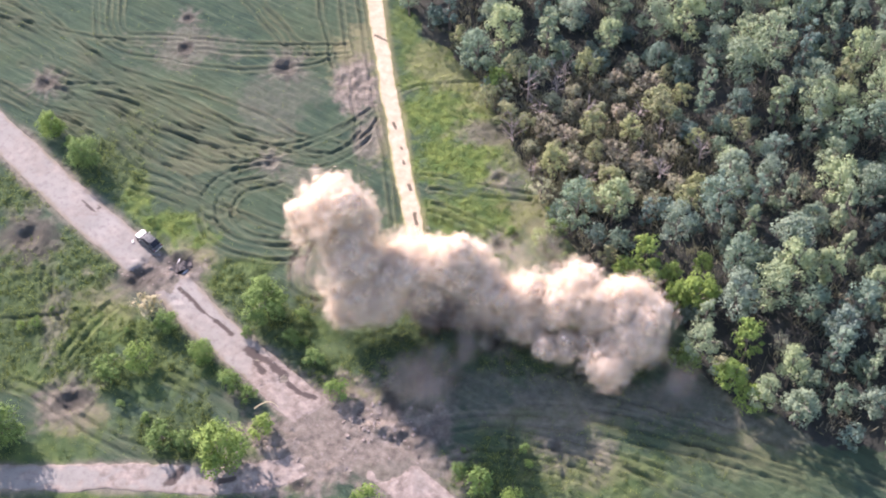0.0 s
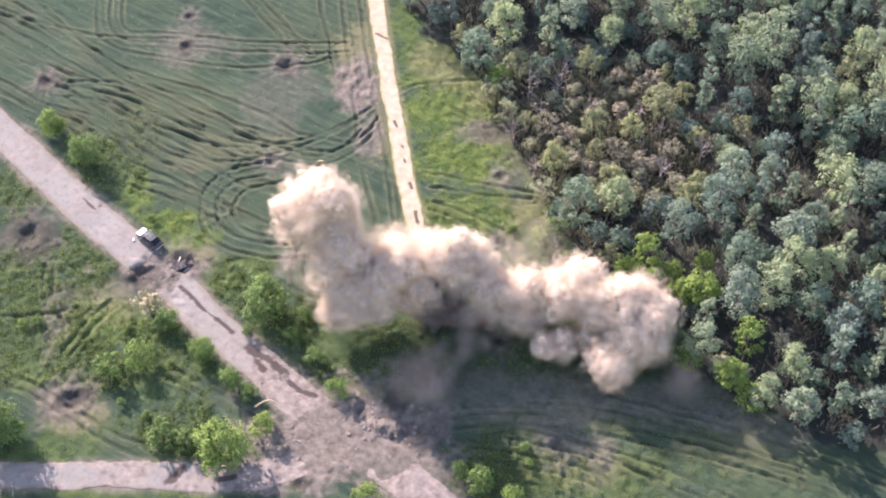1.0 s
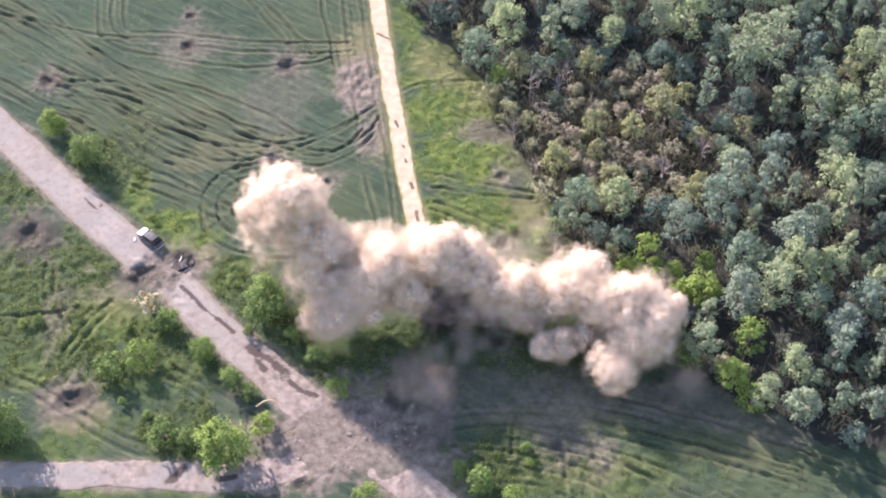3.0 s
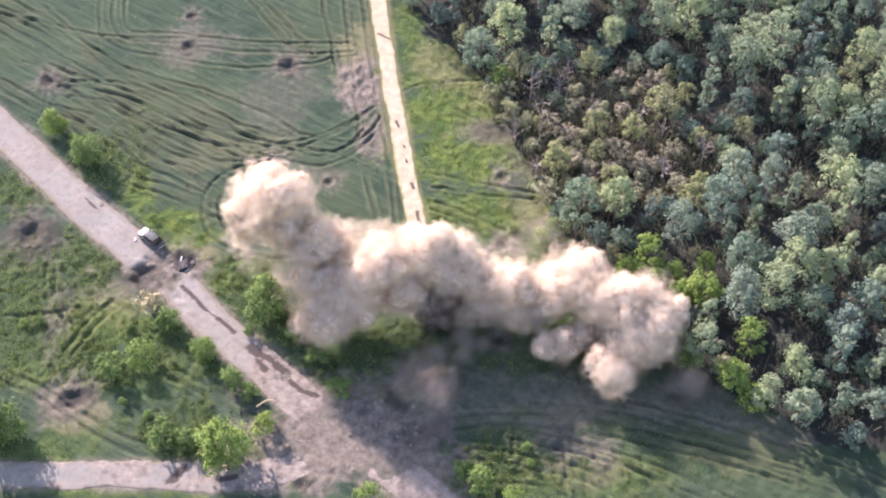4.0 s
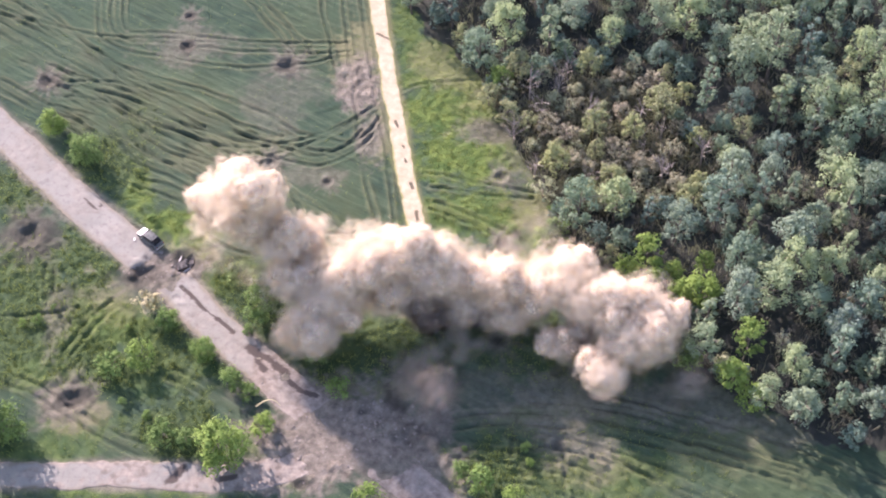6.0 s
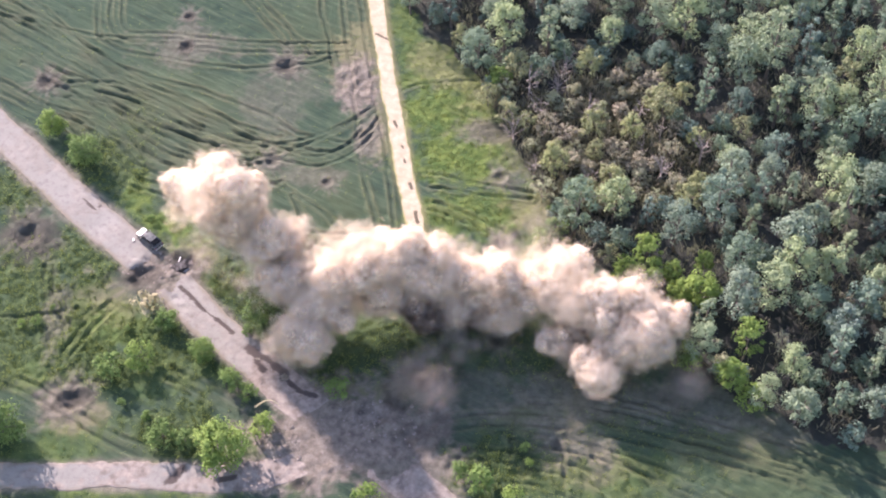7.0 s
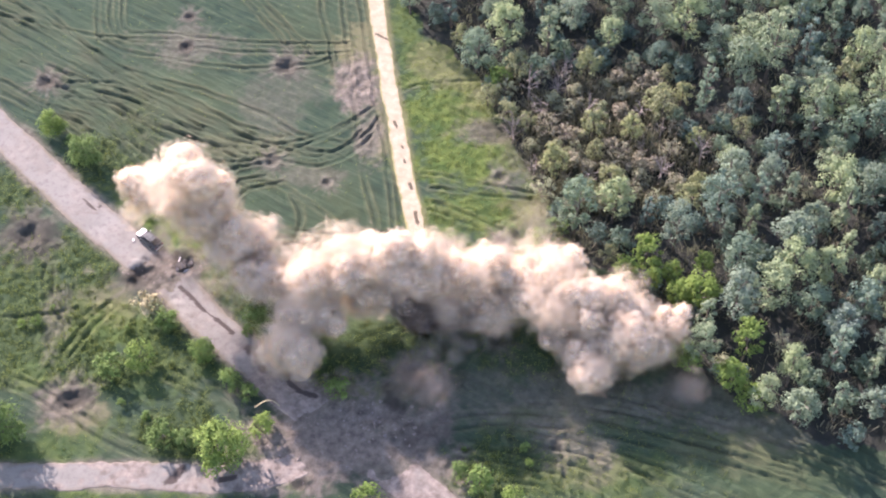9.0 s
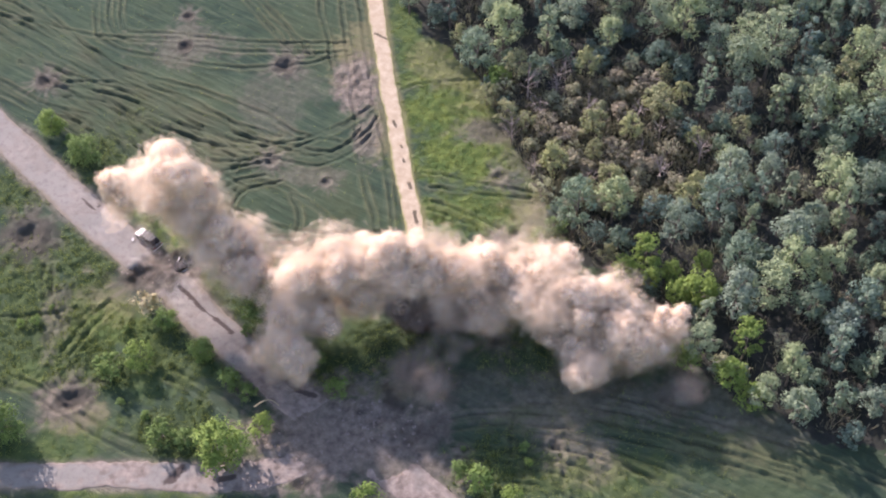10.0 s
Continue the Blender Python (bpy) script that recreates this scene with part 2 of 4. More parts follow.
# wheel ruts pressed into the crop: line, wheel spacing, depth
RUTS = [
    ([(-83.4, 53.2), (-70.2, 44.9), (-57.4, 36.1), (-46.2, 29.6), (-35.4, 23.5), (-28.7, 19.3)], 1.9, 0.30),
    ([(-76.8, 54.6), (-65.4, 44.9), (-55.6, 36.7), (-42.6, 30.8), (-32.7, 24.4), (-26.0, 20.0), (-16.8, 19.0)], 0, 0.28),
    ([(-83.2, 51.9), (-65.7, 46.7), (-56.6, 44.4), (-43.0, 44.1)], 0, 0.22),
    ([(-57.0, 58.8), (-56.4, 49.1), (-54.2, 44.9), (-47.9, 44.4), (-34.1, 42.3), (-21.6, 41.7), (-15.8, 42.0)], 2.2, 0.22),
    ([(-35.8, 57.4), (-28.7, 47.5), (-22.9, 39.9)], 2.2, 0.25),
    ([(-22.4, 57.4), (-20.8, 50.5), (-19.4, 43.8), (-18.3, 37.4)], 0, 0.22),
    ([(-64.4, 32.1), (-54.8, 30.6), (-45.7, 25.2), (-35.2, 20.9), (-27.7, 19.3), (-20.3, 17.3), (-14.8, 20.0), (-12.3, 23.2)], 2.0, 0.34),
    ([(-63.1, 29.8), (-53.9, 23.5), (-47.6, 17.0), (-42.8, 14.7), (-37.9, 10.5), (-34.0, 7.5)], 1.9, 0.36),
    ([(-28.4, 15.8), (-33.7, 14.2), (-36.5, 10.5), (-36.4, 6.0), (-34.3, 2.5), (-29.9, 0.3), (-24.7, -0.4), (-20.8, 0.1)], 2.6, 0.36),
    ([(-25.5, 13.3), (-30.8, 11.6), (-32.8, 8.6), (-32.1, 5.3), (-28.4, 2.9), (-23.1, 2.2)], 0, 0.3),
    ([(-20.3, 2.2), (-22.1, -3.1), (-20.8, -7.2), (-17.8, -8.2)], 1.8, 0.3),
    ([(-40.7, 12.2), (-32.3, 7.5), (-25.0, 4.2), (-16.1, 3.1), (-8.2, 3.5)], 0, 0.25),
    ([(-34.4, 12.2), (-28.2, 13.3), (-21.7, 9.7), (-16.2, 4.4), (-12.5, 0.1)], 0, 0.22),
    ([(-23.6, 10.5), (-22.0, 6.6), (-23.0, 1.2)], 0, 0.2),
    ([(-49.7, 27.4), (-41.8, 22.6), (-33.3, 20.0), (-24.2, 21.4), (-17.0, 24.4), (-11.6, 28.6)], 0, 0.28),
    ([(-71.1, 38.6), (-62.5, 32.3), (-51.5, 26.8), (-41.5, 20.0), (-32.9, 15.6)], 0, 0.28),
    ([(-17.8, 56.0), (-15.0, 33.6), (-13.1, 17.9), (-10.8, 6.6), (-8.1, -2.0)], 0, 0.14),
    ([(-15.2, 58.8), (-11.7, 33.6), (-9.3, 20.2), (-7.4, 4.4), (-6.0, -3.1)], 0, 0.14),
    ([(-2.9, 15.0), (4.1, 13.1), (14.8, 11.0)], 0, 0.28),
    ([(-1.7, 11.8), (5.9, 10.5), (14.3, 9.7)], 0, 0.28),
    ([(-1.7, 8.2), (4.1, 5.7), (9.3, 2.8)], 1.6, 0.25),
    ([(-7.4, 31.7), (-4.2, 33.6), (1.5, 34.2), (8.1, 34.8)], 0, 0.2),
    ([(1.5, 28.6), (6.1, 25.0)], 0, 0.2),
]
# the same ways driven again, a little to one side
for index, aside, spacing in ((0, 2.6, 1.9), (0, -3.4, 0), (1, 3.0, 0), (6, 3.2, 0), (7, 3.4, 1.8), (7, -3.0, 1.8), (14, -2.6, 0), (15, 2.8, 1.7), (15, -4.5, 1.9), (3, -4.5, 0)):
    line, _, depth = RUTS[index]
    RUTS.append(([(x + aside * 0.5 + 1.3 * math.sin(0.9 * k + index + aside), y + aside * 0.8 + 1.1 * math.sin(1.3 * k + 2 * index)) for k, (x, y) in enumerate(line)], spacing, depth))
RUTS_NEAR = [
    ([(-1.9, -31.2), (5.3, -29.5), (17.3, -30.1), (33.0, -33.8), (49.8, -39.1)], 1.8, 0.3),
    ([(9.3, -31.6), (21.1, -34.7), (32.5, -39.1), (39.9, -43.3)], 1.8, 0.32),
    ([(12.6, -27.5), (25.4, -29.5), (40.9, -34.7), (55.7, -40.8)], 1.8, 0.3),
    ([(1.3, -34.7), (11.5, -36.0), (21.6, -39.1), (28.2, -44.1)], 1.8, 0.3),
    ([(4.4, -39.1), (13.7, -40.1), (21.3, -44.1)], 0, 0.25),
    ([(17.2, -32.0), (26.4, -37.3), (36.0, -43.3)], 0, 0.3),
    ([(24.0, -25.7), (37.4, -29.8), (50.4, -34.7), (63.5, -40.8)], 0, 0.28),
    ([(10.3, -28.9), (9.7, -32.0), (9.4, -35.6)], 0, 0.25),
    ([(16.8, -33.8), (16.9, -37.3), (16.9, -41.6)], 0, 0.25),
    ([(-39.8, -21.5), (-32.8, -25.7), (-26.8, -29.8)], 1.7, 0.28),
    ([(-55.0, -18.6), (-52.0, -13.2), (-49.1, -9.7)], 1.5, 0.28),
    ([(-66.1, -21.5), (-59.0, -24.8), (-52.6, -28.9), (-44.0, -33.8), (-35.8, -36.0)], 1.7, 0.3),
    ([(-67.7, -12.2), (-61.0, -12.2), (-54.5, -10.7)], 0, 0.2),
    ([(-59.9, -3.1), (-59.5, -8.2), (-56.5, -14.2)], 1.4, 0.2),
]
# shell craters: x, y, radius
CRATERS = [(-43.8, 49.4, 1), (-43.7, 42.3, 1.3), (-66.2, 34.2, 1.5), (-64.1, 2.8, 2.4), (-53.2, -26.6, 2), (-26.3, 37.6, 1.8), (9.3, 13.9, 1.2), (9.2, 1.0, 1.3), (-45.6, -5.1, 2.1), (-39.6, -2.6, 1.9), (-22.2, -36.6, 0.9), (-19.7, -39.7, 0.9), (-7.0, -26.1, 1.3), (16.0, -33.5, 1.2), (-27.4, 17.3, 1.2), (-18.3, 13.1, 1), (-37.0, -38.4, 1), (8.0, -16.2, 1.6), (0.3, 0.3, 0.9)]
# bare soil, burnt ground, lush grass, dry straw and weeds: x, y, half width, half depth, strength
SOIL = [(21.9, -34.7, 3, 4, 0.5), (39.8, -29.8, 6, 2, 0.5), (16.1, -29.8, 6, 2, 0.5), (29.6, -27.5, 8, 2, 0.5), (-43.3, 42.5, 8, 5, 0.4), (-28.4, 29.2, 7, 6, 0.25), (-24.9, 32.3, 6, 4, 0.2), (-25.6, 37.4, 3.5, 3, 0.35), (-13.6, 33.6, 4.2, 6, 0.9), (-11.9, 23.8, 2.5, 8, 0.6), (-53.5, -26.1, 4.6, 4.6, 0.75), (-42.6, -3.6, 7, 4, 0.95), (-13.1, -31.2, 12, 9, 0.98), (-19.4, -33.8, 10, 8, 0.97), (-23.9, -37.3, 6, 4, 0.9), (-18.1, -27.5, 7, 5, 0.95), (-7.5, -31.2, 9, 7, 0.95), (-3.5, -37.3, 7, 6, 0.8), (-22.3, -24.8, 5, 5, 0.85), (-2.0, -24.8, 8, 7, 0.5), (5.4, -24.8, 10, 5, 0.3), (20.8, -25.7, 17, 5, 0.45), (36.2, -25.7, 12, 5, 0.4), (17.2, -32.5, 5, 4, 0.5), (-20.2, 14.4, 7, 2, 0.35), (-26.7, 17.3, 3, 1.6, 0.4), (7.9, 23.2, 5, 4, 0.6), (16.1, 21.4, 10, 7, 0.4), (-29.6, -24.8, 2.5, 2.5, 0.4), (-57.6, -12.2, 2, 8, 0.4), (49.3, -31.2, 9, 3, 0.35)]
BURNT = [(-64.1, 2.8, 4.6, 4.8, 0.7), (-53.3, -26.4, 2.6, 2.4, 0.75), (-45.6, -5.1, 3.4, 2.4, 0.7), (-39.6, -2.6, 2.6, 1.9, 0.85), (-66.2, 34.2, 2.6, 2.2, 0.7), (-26.3, 37.6, 2.2, 2, 0.6), (-43.8, 49.4, 1, 1, 0.8), (-43.7, 42.3, 1.4, 1.4, 0.75), (8.8, 23.2, 5, 3, 0.5), (20.2, 28.6, 12, 7, 0.55), (21.3, 15.6, 9, 5, 0.6), (-22.2, -36.6, 1.2, 1, 0.9), (-19.7, -39.7, 1.2, 1, 0.8), (-7.0, -26.1, 2.4, 2, 0.7), (-1.9, -32.0, 4, 3, 0.4)]
LUSH = [(-57.2, -35.6, 5, 4, 0.6), (-52.8, -16.2, 5, 3, 0.8), (-35.9, -35.1, 5, 3, 0.7), (-59.5, -21.5, 6, 3, 0.6), (-28.8, -3.1, 3, 2, 0.6), (-47.7, 10.5, 3, 4, 0.9), (-42.6, 4.9, 4, 4, 1), (-38.3, 1.2, 4, 3, 0.9), (-33.0, -5.1, 4, 3, 0.7), (-0.4, 39.9, 9, 9, 0.7), (2.4, 27.4, 10, 9, 0.95), (4.2, 17.9, 11, 7, 1), (5.8, 6.6, 11, 6, 0.85), (-6.3, 49.1, 3, 6, 0.6), (-50.8, -12.7, 7, 4, 0.9), (-47.1, -15.2, 6, 3, 0.8), (-15.3, -18.1, 6, 7, 0.35), (-18.7, -15.2, 5, 4, 0.6), (-38.2, -12.2, 3, 3, 0.7), (-33.3, -20.0, 3, 3, 0.6), (-30.5, -33.8, 6, 3, 0.7), (-53.8, -32.0, 7, 6, 0.5), (-43.8, -21.9, 7, 5, 0.5), (13.8, -38.2, 10, 4, 0.5), (23.9, -39.1, 8, 5, 0.5), (-44.0, -39.9, 20, 2, 0.7), (14.5, 1.2, 8, 5, 0.6)]
STRAW = [(-13.8, 41.2, 4, 9, 0.6), (-8.8, 27.4, 2, 9, 0.5), (0.6, 37.4, 6, 6, 0.4), (-51.8, -29.3, 4, 3, 0.5), (-52.1, -9.2, 5, 4, 0.5), (-35.9, -1.5, 3, 2, 0.6), (-7.7, -24.8, 5, 2, 0.6), (-31.5, 20.2, 10, 3, 0.3), (-40.3, 16.7, 6, 2, 0.3), (15.8, -29.3, 10, 3, 0.4), (18.6, -37.3, 7, 3, 0.4), (41.0, -33.8, 9, 4, 0.35), (7.2, 33.6, 5, 6, 0.4), (15.6, 7.7, 5, 6, 0.5), (-48.1, -10.7, 4, 3, 0.4), (-11.7, -24.8, 4, 2, 0.6)]
WEED = [(29.0, -34.7, 24, 8, 0.3), (13.8, -37.3, 10, 5, 0.5), (44.4, -38.2, 14, 6, 0.3), (17.8, -20.0, 12, 5, 0.6), (-62.0, -6.2, 12, 9, 0.8), (-62.0, -16.2, 8, 8, 0.7), (-51.3, -21.0, 7, 6, 0.8), (-40.1, -18.1, 9, 7, 0.7), (-38.7, -31.2, 7, 5, 0.8), (-30.1, -8.2, 6, 7, 0.7), (-23.8, -14.2, 7, 6, 0.8), (-18.4, -21.9, 6, 4, 0.8), (5.2, -38.2, 6, 5, 0.8), (-53.9, 16.7, 6, 8, 0.7), (-64.9, 12.2, 9, 6, 0.7), (-49.9, 21.4, 4, 8, 0.3), (-54.8, -2.0, 7, 7, 0.8), (-23.4, -20.0, 3, 3, 0.6), (14.7, -16.2, 14, 6, 0.5), (-5.3, -18.1, 9, 7, 0.7)]


CHURN = [(-7.5, -30.7, 7, 5, 1), (-11.6, -28.9, 5, 3, 0.8), (-20.9, -34.7, 6, 5, 0.7), (-14.6, -34.7, 6, 4, 0.5), (-43.0, -3.9, 6, 3.2, 0.7), (-2.0, -23.8, 6, 5, 0.6), (-13.6, 33.6, 4, 5, 0.5), (-23.9, -37.3, 4, 3, 0.6)]


def blobs(x, y, spots, seed):
    out = np.zeros(x.shape)
    wob = (fbm(x * 0.35, y * 0.35, seed) - 0.47) * 1.5 + (fbm(x * 1.3, y * 1.3, seed + 9, 3) - 0.44) * 0.9
    for cx, cy, rx, ry, s in spots:
        d = np.hypot((x - cx) / rx, (y - cy) / ry) + wob
        out = np.maximum(out, s * fade(d, 0.55, 1.25))
    return out


WOOD_EDGE = [(-9.7, 73.3), (-6.8, 50.5), (0.6, 43.8), (5.3, 36.1), (7.6, 28.6), (13.2, 15.6), (17.7, 5.5), (22.1, -3.1), (27.9, -6.2), (35.0, -12.2), (36.3, -21.0), (41.9, -25.7), (49.3, -31.2), (58.3, -34.7), (71.5, -39.9), (88.8, -16.2), (105.0, 73.3)]


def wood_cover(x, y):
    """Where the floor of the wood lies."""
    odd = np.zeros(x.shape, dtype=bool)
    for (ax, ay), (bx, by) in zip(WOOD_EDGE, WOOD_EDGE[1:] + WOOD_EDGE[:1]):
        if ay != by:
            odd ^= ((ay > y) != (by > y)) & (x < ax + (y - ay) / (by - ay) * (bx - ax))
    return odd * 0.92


def offset(line, d):
    t = np.gradient(line, axis=0)
    t /= np.linalg.norm(t, axis=1)[:, None] + 1e-9
    return line + np.stack([-t[:, 1], t[:, 0]], 1) * d


def relief(x, y):
    """Height of the land at many places, and the masks of its covers."""
    soil, burnt = blobs(x, y, SOIL, 3), blobs(x, y, BURNT, 5)
    lush, straw, weed = blobs(x, y, LUSH, 7), blobs(x, y, STRAW, 11), blobs(x, y, WEED, 13)
    z = (fbm(x * 0.05, y * 0.05, 21) - 0.47) * 0.9
    rough = 0.12 + 0.6 * weed + 0.28 * lush + 0.12 * soil
    z += rough * (fbm(x * 0.9, y * 0.9, 23) - 0.47) * 1.6 + 0.06 * fbm(x * 2.3, y * 2.3, 29, 2)
    churn = blobs(x, y, CHURN, 17)
    z += churn * ((fbm(x * 0.55, y * 0.55, 25) - 0.47) * 2.0 + (fbm(x * 1.6, y * 1.6, 26, 2) - 0.37) * 0.45)
    wob = (fbm(x * 0.3, y * 0.3, 31) - 0.47) * 1.6
    broken = np.clip(fbm(x * 0.25, y * 0.25, 37) * 2.2 - 0.25, 0.15, 1)
    for line, gap, depth in RUTS + RUTS_NEAR:
        wheels = [offset(smooth(line), gap / 2), offset(smooth(line), -gap / 2)] if gap else [smooth(line)]
        d = np.minimum.reduce([distance(x + wob * 0.5, y + wob * 0.35, w, 3.0)[0] for w in wheels])
        cut = fade(d, 0.06, 0.38) * broken
        ridge = fade(np.abs(d - 0.6), 0.05, 0.4) * broken
        z += -depth * 0.85 * cut + 0.13 * ridge
        # Ridges are lightened with the straw colour, ruts darkened with the burnt colour.
        straw = np.maximum(straw, 0.22 * ridge)
        burnt = np.maximum(burnt, 0.22 * cut)
    for cx, cy, r in CRATERS:
        d = np.hypot(x - cx, y - cy) / r + (fbm(x * 0.8, y * 0.8, 41) - 0.47) * 0.5
        z += np.where(d < 3, -0.3 * r * fade(d, 0.15, 1.0) + 0.09 * r * fade(np.abs(d - 1.15), 0.0, 0.6), 0)
        burnt = np.maximum(burnt, 0.62 * fade(d, 0.2, 1.0))
        soil = np.maximum(soil, 0.6 * fade(d, 0.9, 2.1))
        turn = np.arctan2(y - cy, x - cx)
        ray = fade(value_noise(turn * 5.1 + 40, 0 * x, 43), 0.35, 0.6)
        soil = np.maximum(soil, 0.5 * ray * fade(d, 1.4, 3.6))
    d, _ = distance(x, y, ROAD_LINE, 9.0)
    z = z * (1 - 0.85 * fade(d, 2.6, 4.2) * (1 - fade(np.hypot(x - CRATERS[8][0] - 3, y - CRATERS[8][1]), 4, 7)))
    soil = np.maximum(soil, 0.8 * fade(d + wob, 2.6, 4.3))
    d, _ = distance(x, y, LANE_LINE, 6.0)
    z = z * (1 - 0.8 * fade(d, 1.8, 3.2))
    soil = np.maximum(soil, 0.85 * fade(d + wob, 1.6, 3.2))
    d, _ = distance(x, y, TRACK_LINE, 5.0)
    z = z * (1 - 0.8 * fade(d, 1.4, 2.4))
    straw = np.maximum(straw, 0.6 * fade(d + wob * 0.6, 1.4, 2.4))
    # Wood floor mask: leaf litter and the tree-gap shade coloured into it.
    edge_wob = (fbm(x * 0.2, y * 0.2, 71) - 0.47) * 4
    shady_litter = wood_cover(x + edge_wob, y + edge_wob)
    return z, dict(shady_litter=shady_litter, soil=soil, burnt=burnt, lush=lush, straw=straw, weed=weed)


def mesh_from(name, verts, faces, masks=None, flat=False):
    me = bpy.data.meshes.new(name)
    verts, faces = np.asarray(verts, dtype=np.float32), np.asarray(faces, dtype=np.int32)
    k = faces.shape[1]
    me.vertices.add(len(verts))
    me.vertices.foreach_set("co", verts.ravel())
    me.loops.add(faces.size)
    me.loops.foreach_set("vertex_index", faces.ravel())
    me.polygons.add(len(faces))
    me.polygons.foreach_set("loop_start", np.arange(0, faces.size, k, dtype=np.int32))
    me.polygons.foreach_set("loop_total", np.full(len(faces), k, dtype=np.int32))
    me.update(calc_edges=True)
    if not flat:
        me.polygons.foreach_set("use_smooth", np.ones(len(faces), dtype=bool))
    for key, values in (masks or {}).items():
        me.attributes.new(key, "FLOAT", "POINT").data.foreach_set("value", np.asarray(values, dtype=np.float32))
    return me


def sheet(nx, ny):
    i, j = np.meshgrid(np.arange(nx - 1), np.arange(ny - 1))
    a = (j * nx + i).ravel()
    return np.stack([a, a + 1, a + nx + 1, a + nx], 1)


LAND = {}


def build_ground():
    far = np.array([3, 8, 16, 30, 60, 120, 260, 600, 1300, 2500.0])
    xs = np.concatenate([-92 - far[::-1], np.arange(-92, 92.1, 0.27), 92 + far])
    ys = np.concatenate([-62 - far[::-1], np.arange(-62, 80.1, 0.27), 80 + far])
    gx, gy = np.meshgrid(xs, ys)
    x, y = gx.ravel(), gy.ravel()
    z, masks = relief(x, y)
    LAND.update(xs=xs, ys=ys, z=z.reshape(gx.shape))
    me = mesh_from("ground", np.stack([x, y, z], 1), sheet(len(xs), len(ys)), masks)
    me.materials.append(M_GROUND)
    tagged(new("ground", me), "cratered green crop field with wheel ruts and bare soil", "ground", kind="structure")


def ribbon(name, line, width, material, ruts, label, lift=0.06, holes=(), ragged=0.35, dirty=0.0):
    """A road surface along a line, with uneven edges and sunk ruts (line, half width, depth)."""
    fine = [line[0]]
    for a, b in zip(line[:-1], line[1:]):
        n = max(1, int(np.hypot(*(b - a)) / 0.3))
        fine += [a + (b - a) * (k + 1) / n for k in range(n)]
    fine = np.array(fine)
    tan = np.gradient(fine, axis=0)
    tan /= np.linalg.norm(tan, axis=1)[:, None]
    side = np.stack([-tan[:, 1], tan[:, 0]], 1)
    across = np.linspace(-1, 1, 29)
    s = np.arange(len(fine)) * 0.3
    left = width / 2 + (fbm(s * 0.25, s * 0, 51) - 0.47) * 2 * ragged + (fbm(s * 1.2, s * 0, 53) - 0.47) * ragged
    right = width / 2 + (fbm(s * 0.25, s * 0, 57) - 0.47) * 2 * ragged + (fbm(s * 1.2, s * 0, 59) - 0.47) * ragged
    off = np.where(across[None, :] > 0, left[:, None], right[:, None]) * across[None, :]
    pts = fine[:, None, :] + side[:, None, :] * off[:, :, None]
    x, y = pts[..., 0].ravel(), pts[..., 1].ravel()
    z, _ = relief(x, y)
    edge = np.abs(np.tile(across, len(fine)))
    z = z + lift - 0.16 * fade(1 - edge, 0.0, 0.09) + 0.05 * (fbm(x * 0.7, y * 0.7, 61) - 0.47)
    rut, gone = np.zeros(x.shape), np.zeros(x.shape)
    for pth, half, depth in ruts:
        d, _ = distance(x, y, smooth(pth), 3.0)
        d = d + (fbm(x * 1.5, y * 1.5, 63) - 0.47) * half * 1.6
        cut = fade(d, half * 0.85, half * 1.35)
        z -= 0.15 * depth * cut
        rut = np.maximum(rut, cut)
    for cx, cy, r in holes:
        d = np.hypot(x - cx, y - cy) / r + (fbm(x * 0.9, y * 0.9, 65) - 0.47) * 0.9
        z -= 0.04 * fade(d, 0.7, 1.3)
        gone = np.maximum(gone, d < 1.0)
        rut = np.maximum(rut, 0.35 * fade(d, 0.9, 1.35))
    edgy = fade(1 - edge + (fbm(x * 0.8, y * 0.8, 67) - 0.47) * 0.35, 0.03, 0.34)
    jx, jy = -13.1, -32.5
    dirt = fade(np.hypot(x - jx, y - jy) / 21 + (fbm(x * 0.3, y * 0.3, 69) - 0.47) * 1.1, 0.6, 1.15)
    dirt = np.maximum(dirt, dirty * fade(fbm(x * 0.35, y * 0.5, 75) + 0.25 * (fbm(x * 1.5, y * 1.5, 77) - 0.47), 0.62, 0.4))
    z -= 0.4 * fade(np.hypot((x - jx) / 8, (y - jy) / 6) + (fbm(x * 0.4, y * 0.4, 73) - 0.47) * 1.3, 0.5, 1.3)
    faces = sheet(len(across), len(fine))
    faces = faces[gone[faces].max(axis=1) < 0.5]
    me = mesh_from(name, np.stack([x, y, z], 1), faces, dict(rut=rut, edge=edgy, dirt=dirt))
    me.materials.append(material)
    return tagged(new(name, me), label, "road", kind="structure")


build_ground()
ribbon("road", ROAD_LINE, 6.0, M_ROAD, [
    ([(-39.5, -7.0), (-37.3, -9.2), (-35.7, -11.0)], 0.3, 0.3), ([(-33.6, -12.7), (-32.2, -14.0), (-30.8, -15.2)], 0.3, 0.3), ([(-35.7, -11.0), (-33.6, -12.7)], 0.1, 0.06), ([(-28.6, -17.6), (-26.6, -18.9), (-23.3, -21.5), (-22.8, -22.7)], 0.6, 0.35),
    ([(-27.1, -20.0), (-25.8, -21.5)], 0.4, 0.2), ([(-22.8, -22.7), (-20.7, -24.8), (-18.2, -25.7)], 0.35, 0.2), ([(-56.5, 9.7), (-54.2, 7.5), (-53.7, 8.6)], 0.14, 0.03)],
    "pale worn asphalt road with potholes and dusty edges", dirty=0.35, holes=[(-42.9, -4.3, 3.2), (-39.3, -2.2, 1.6), (-45.8, -5.2, 2.2)])
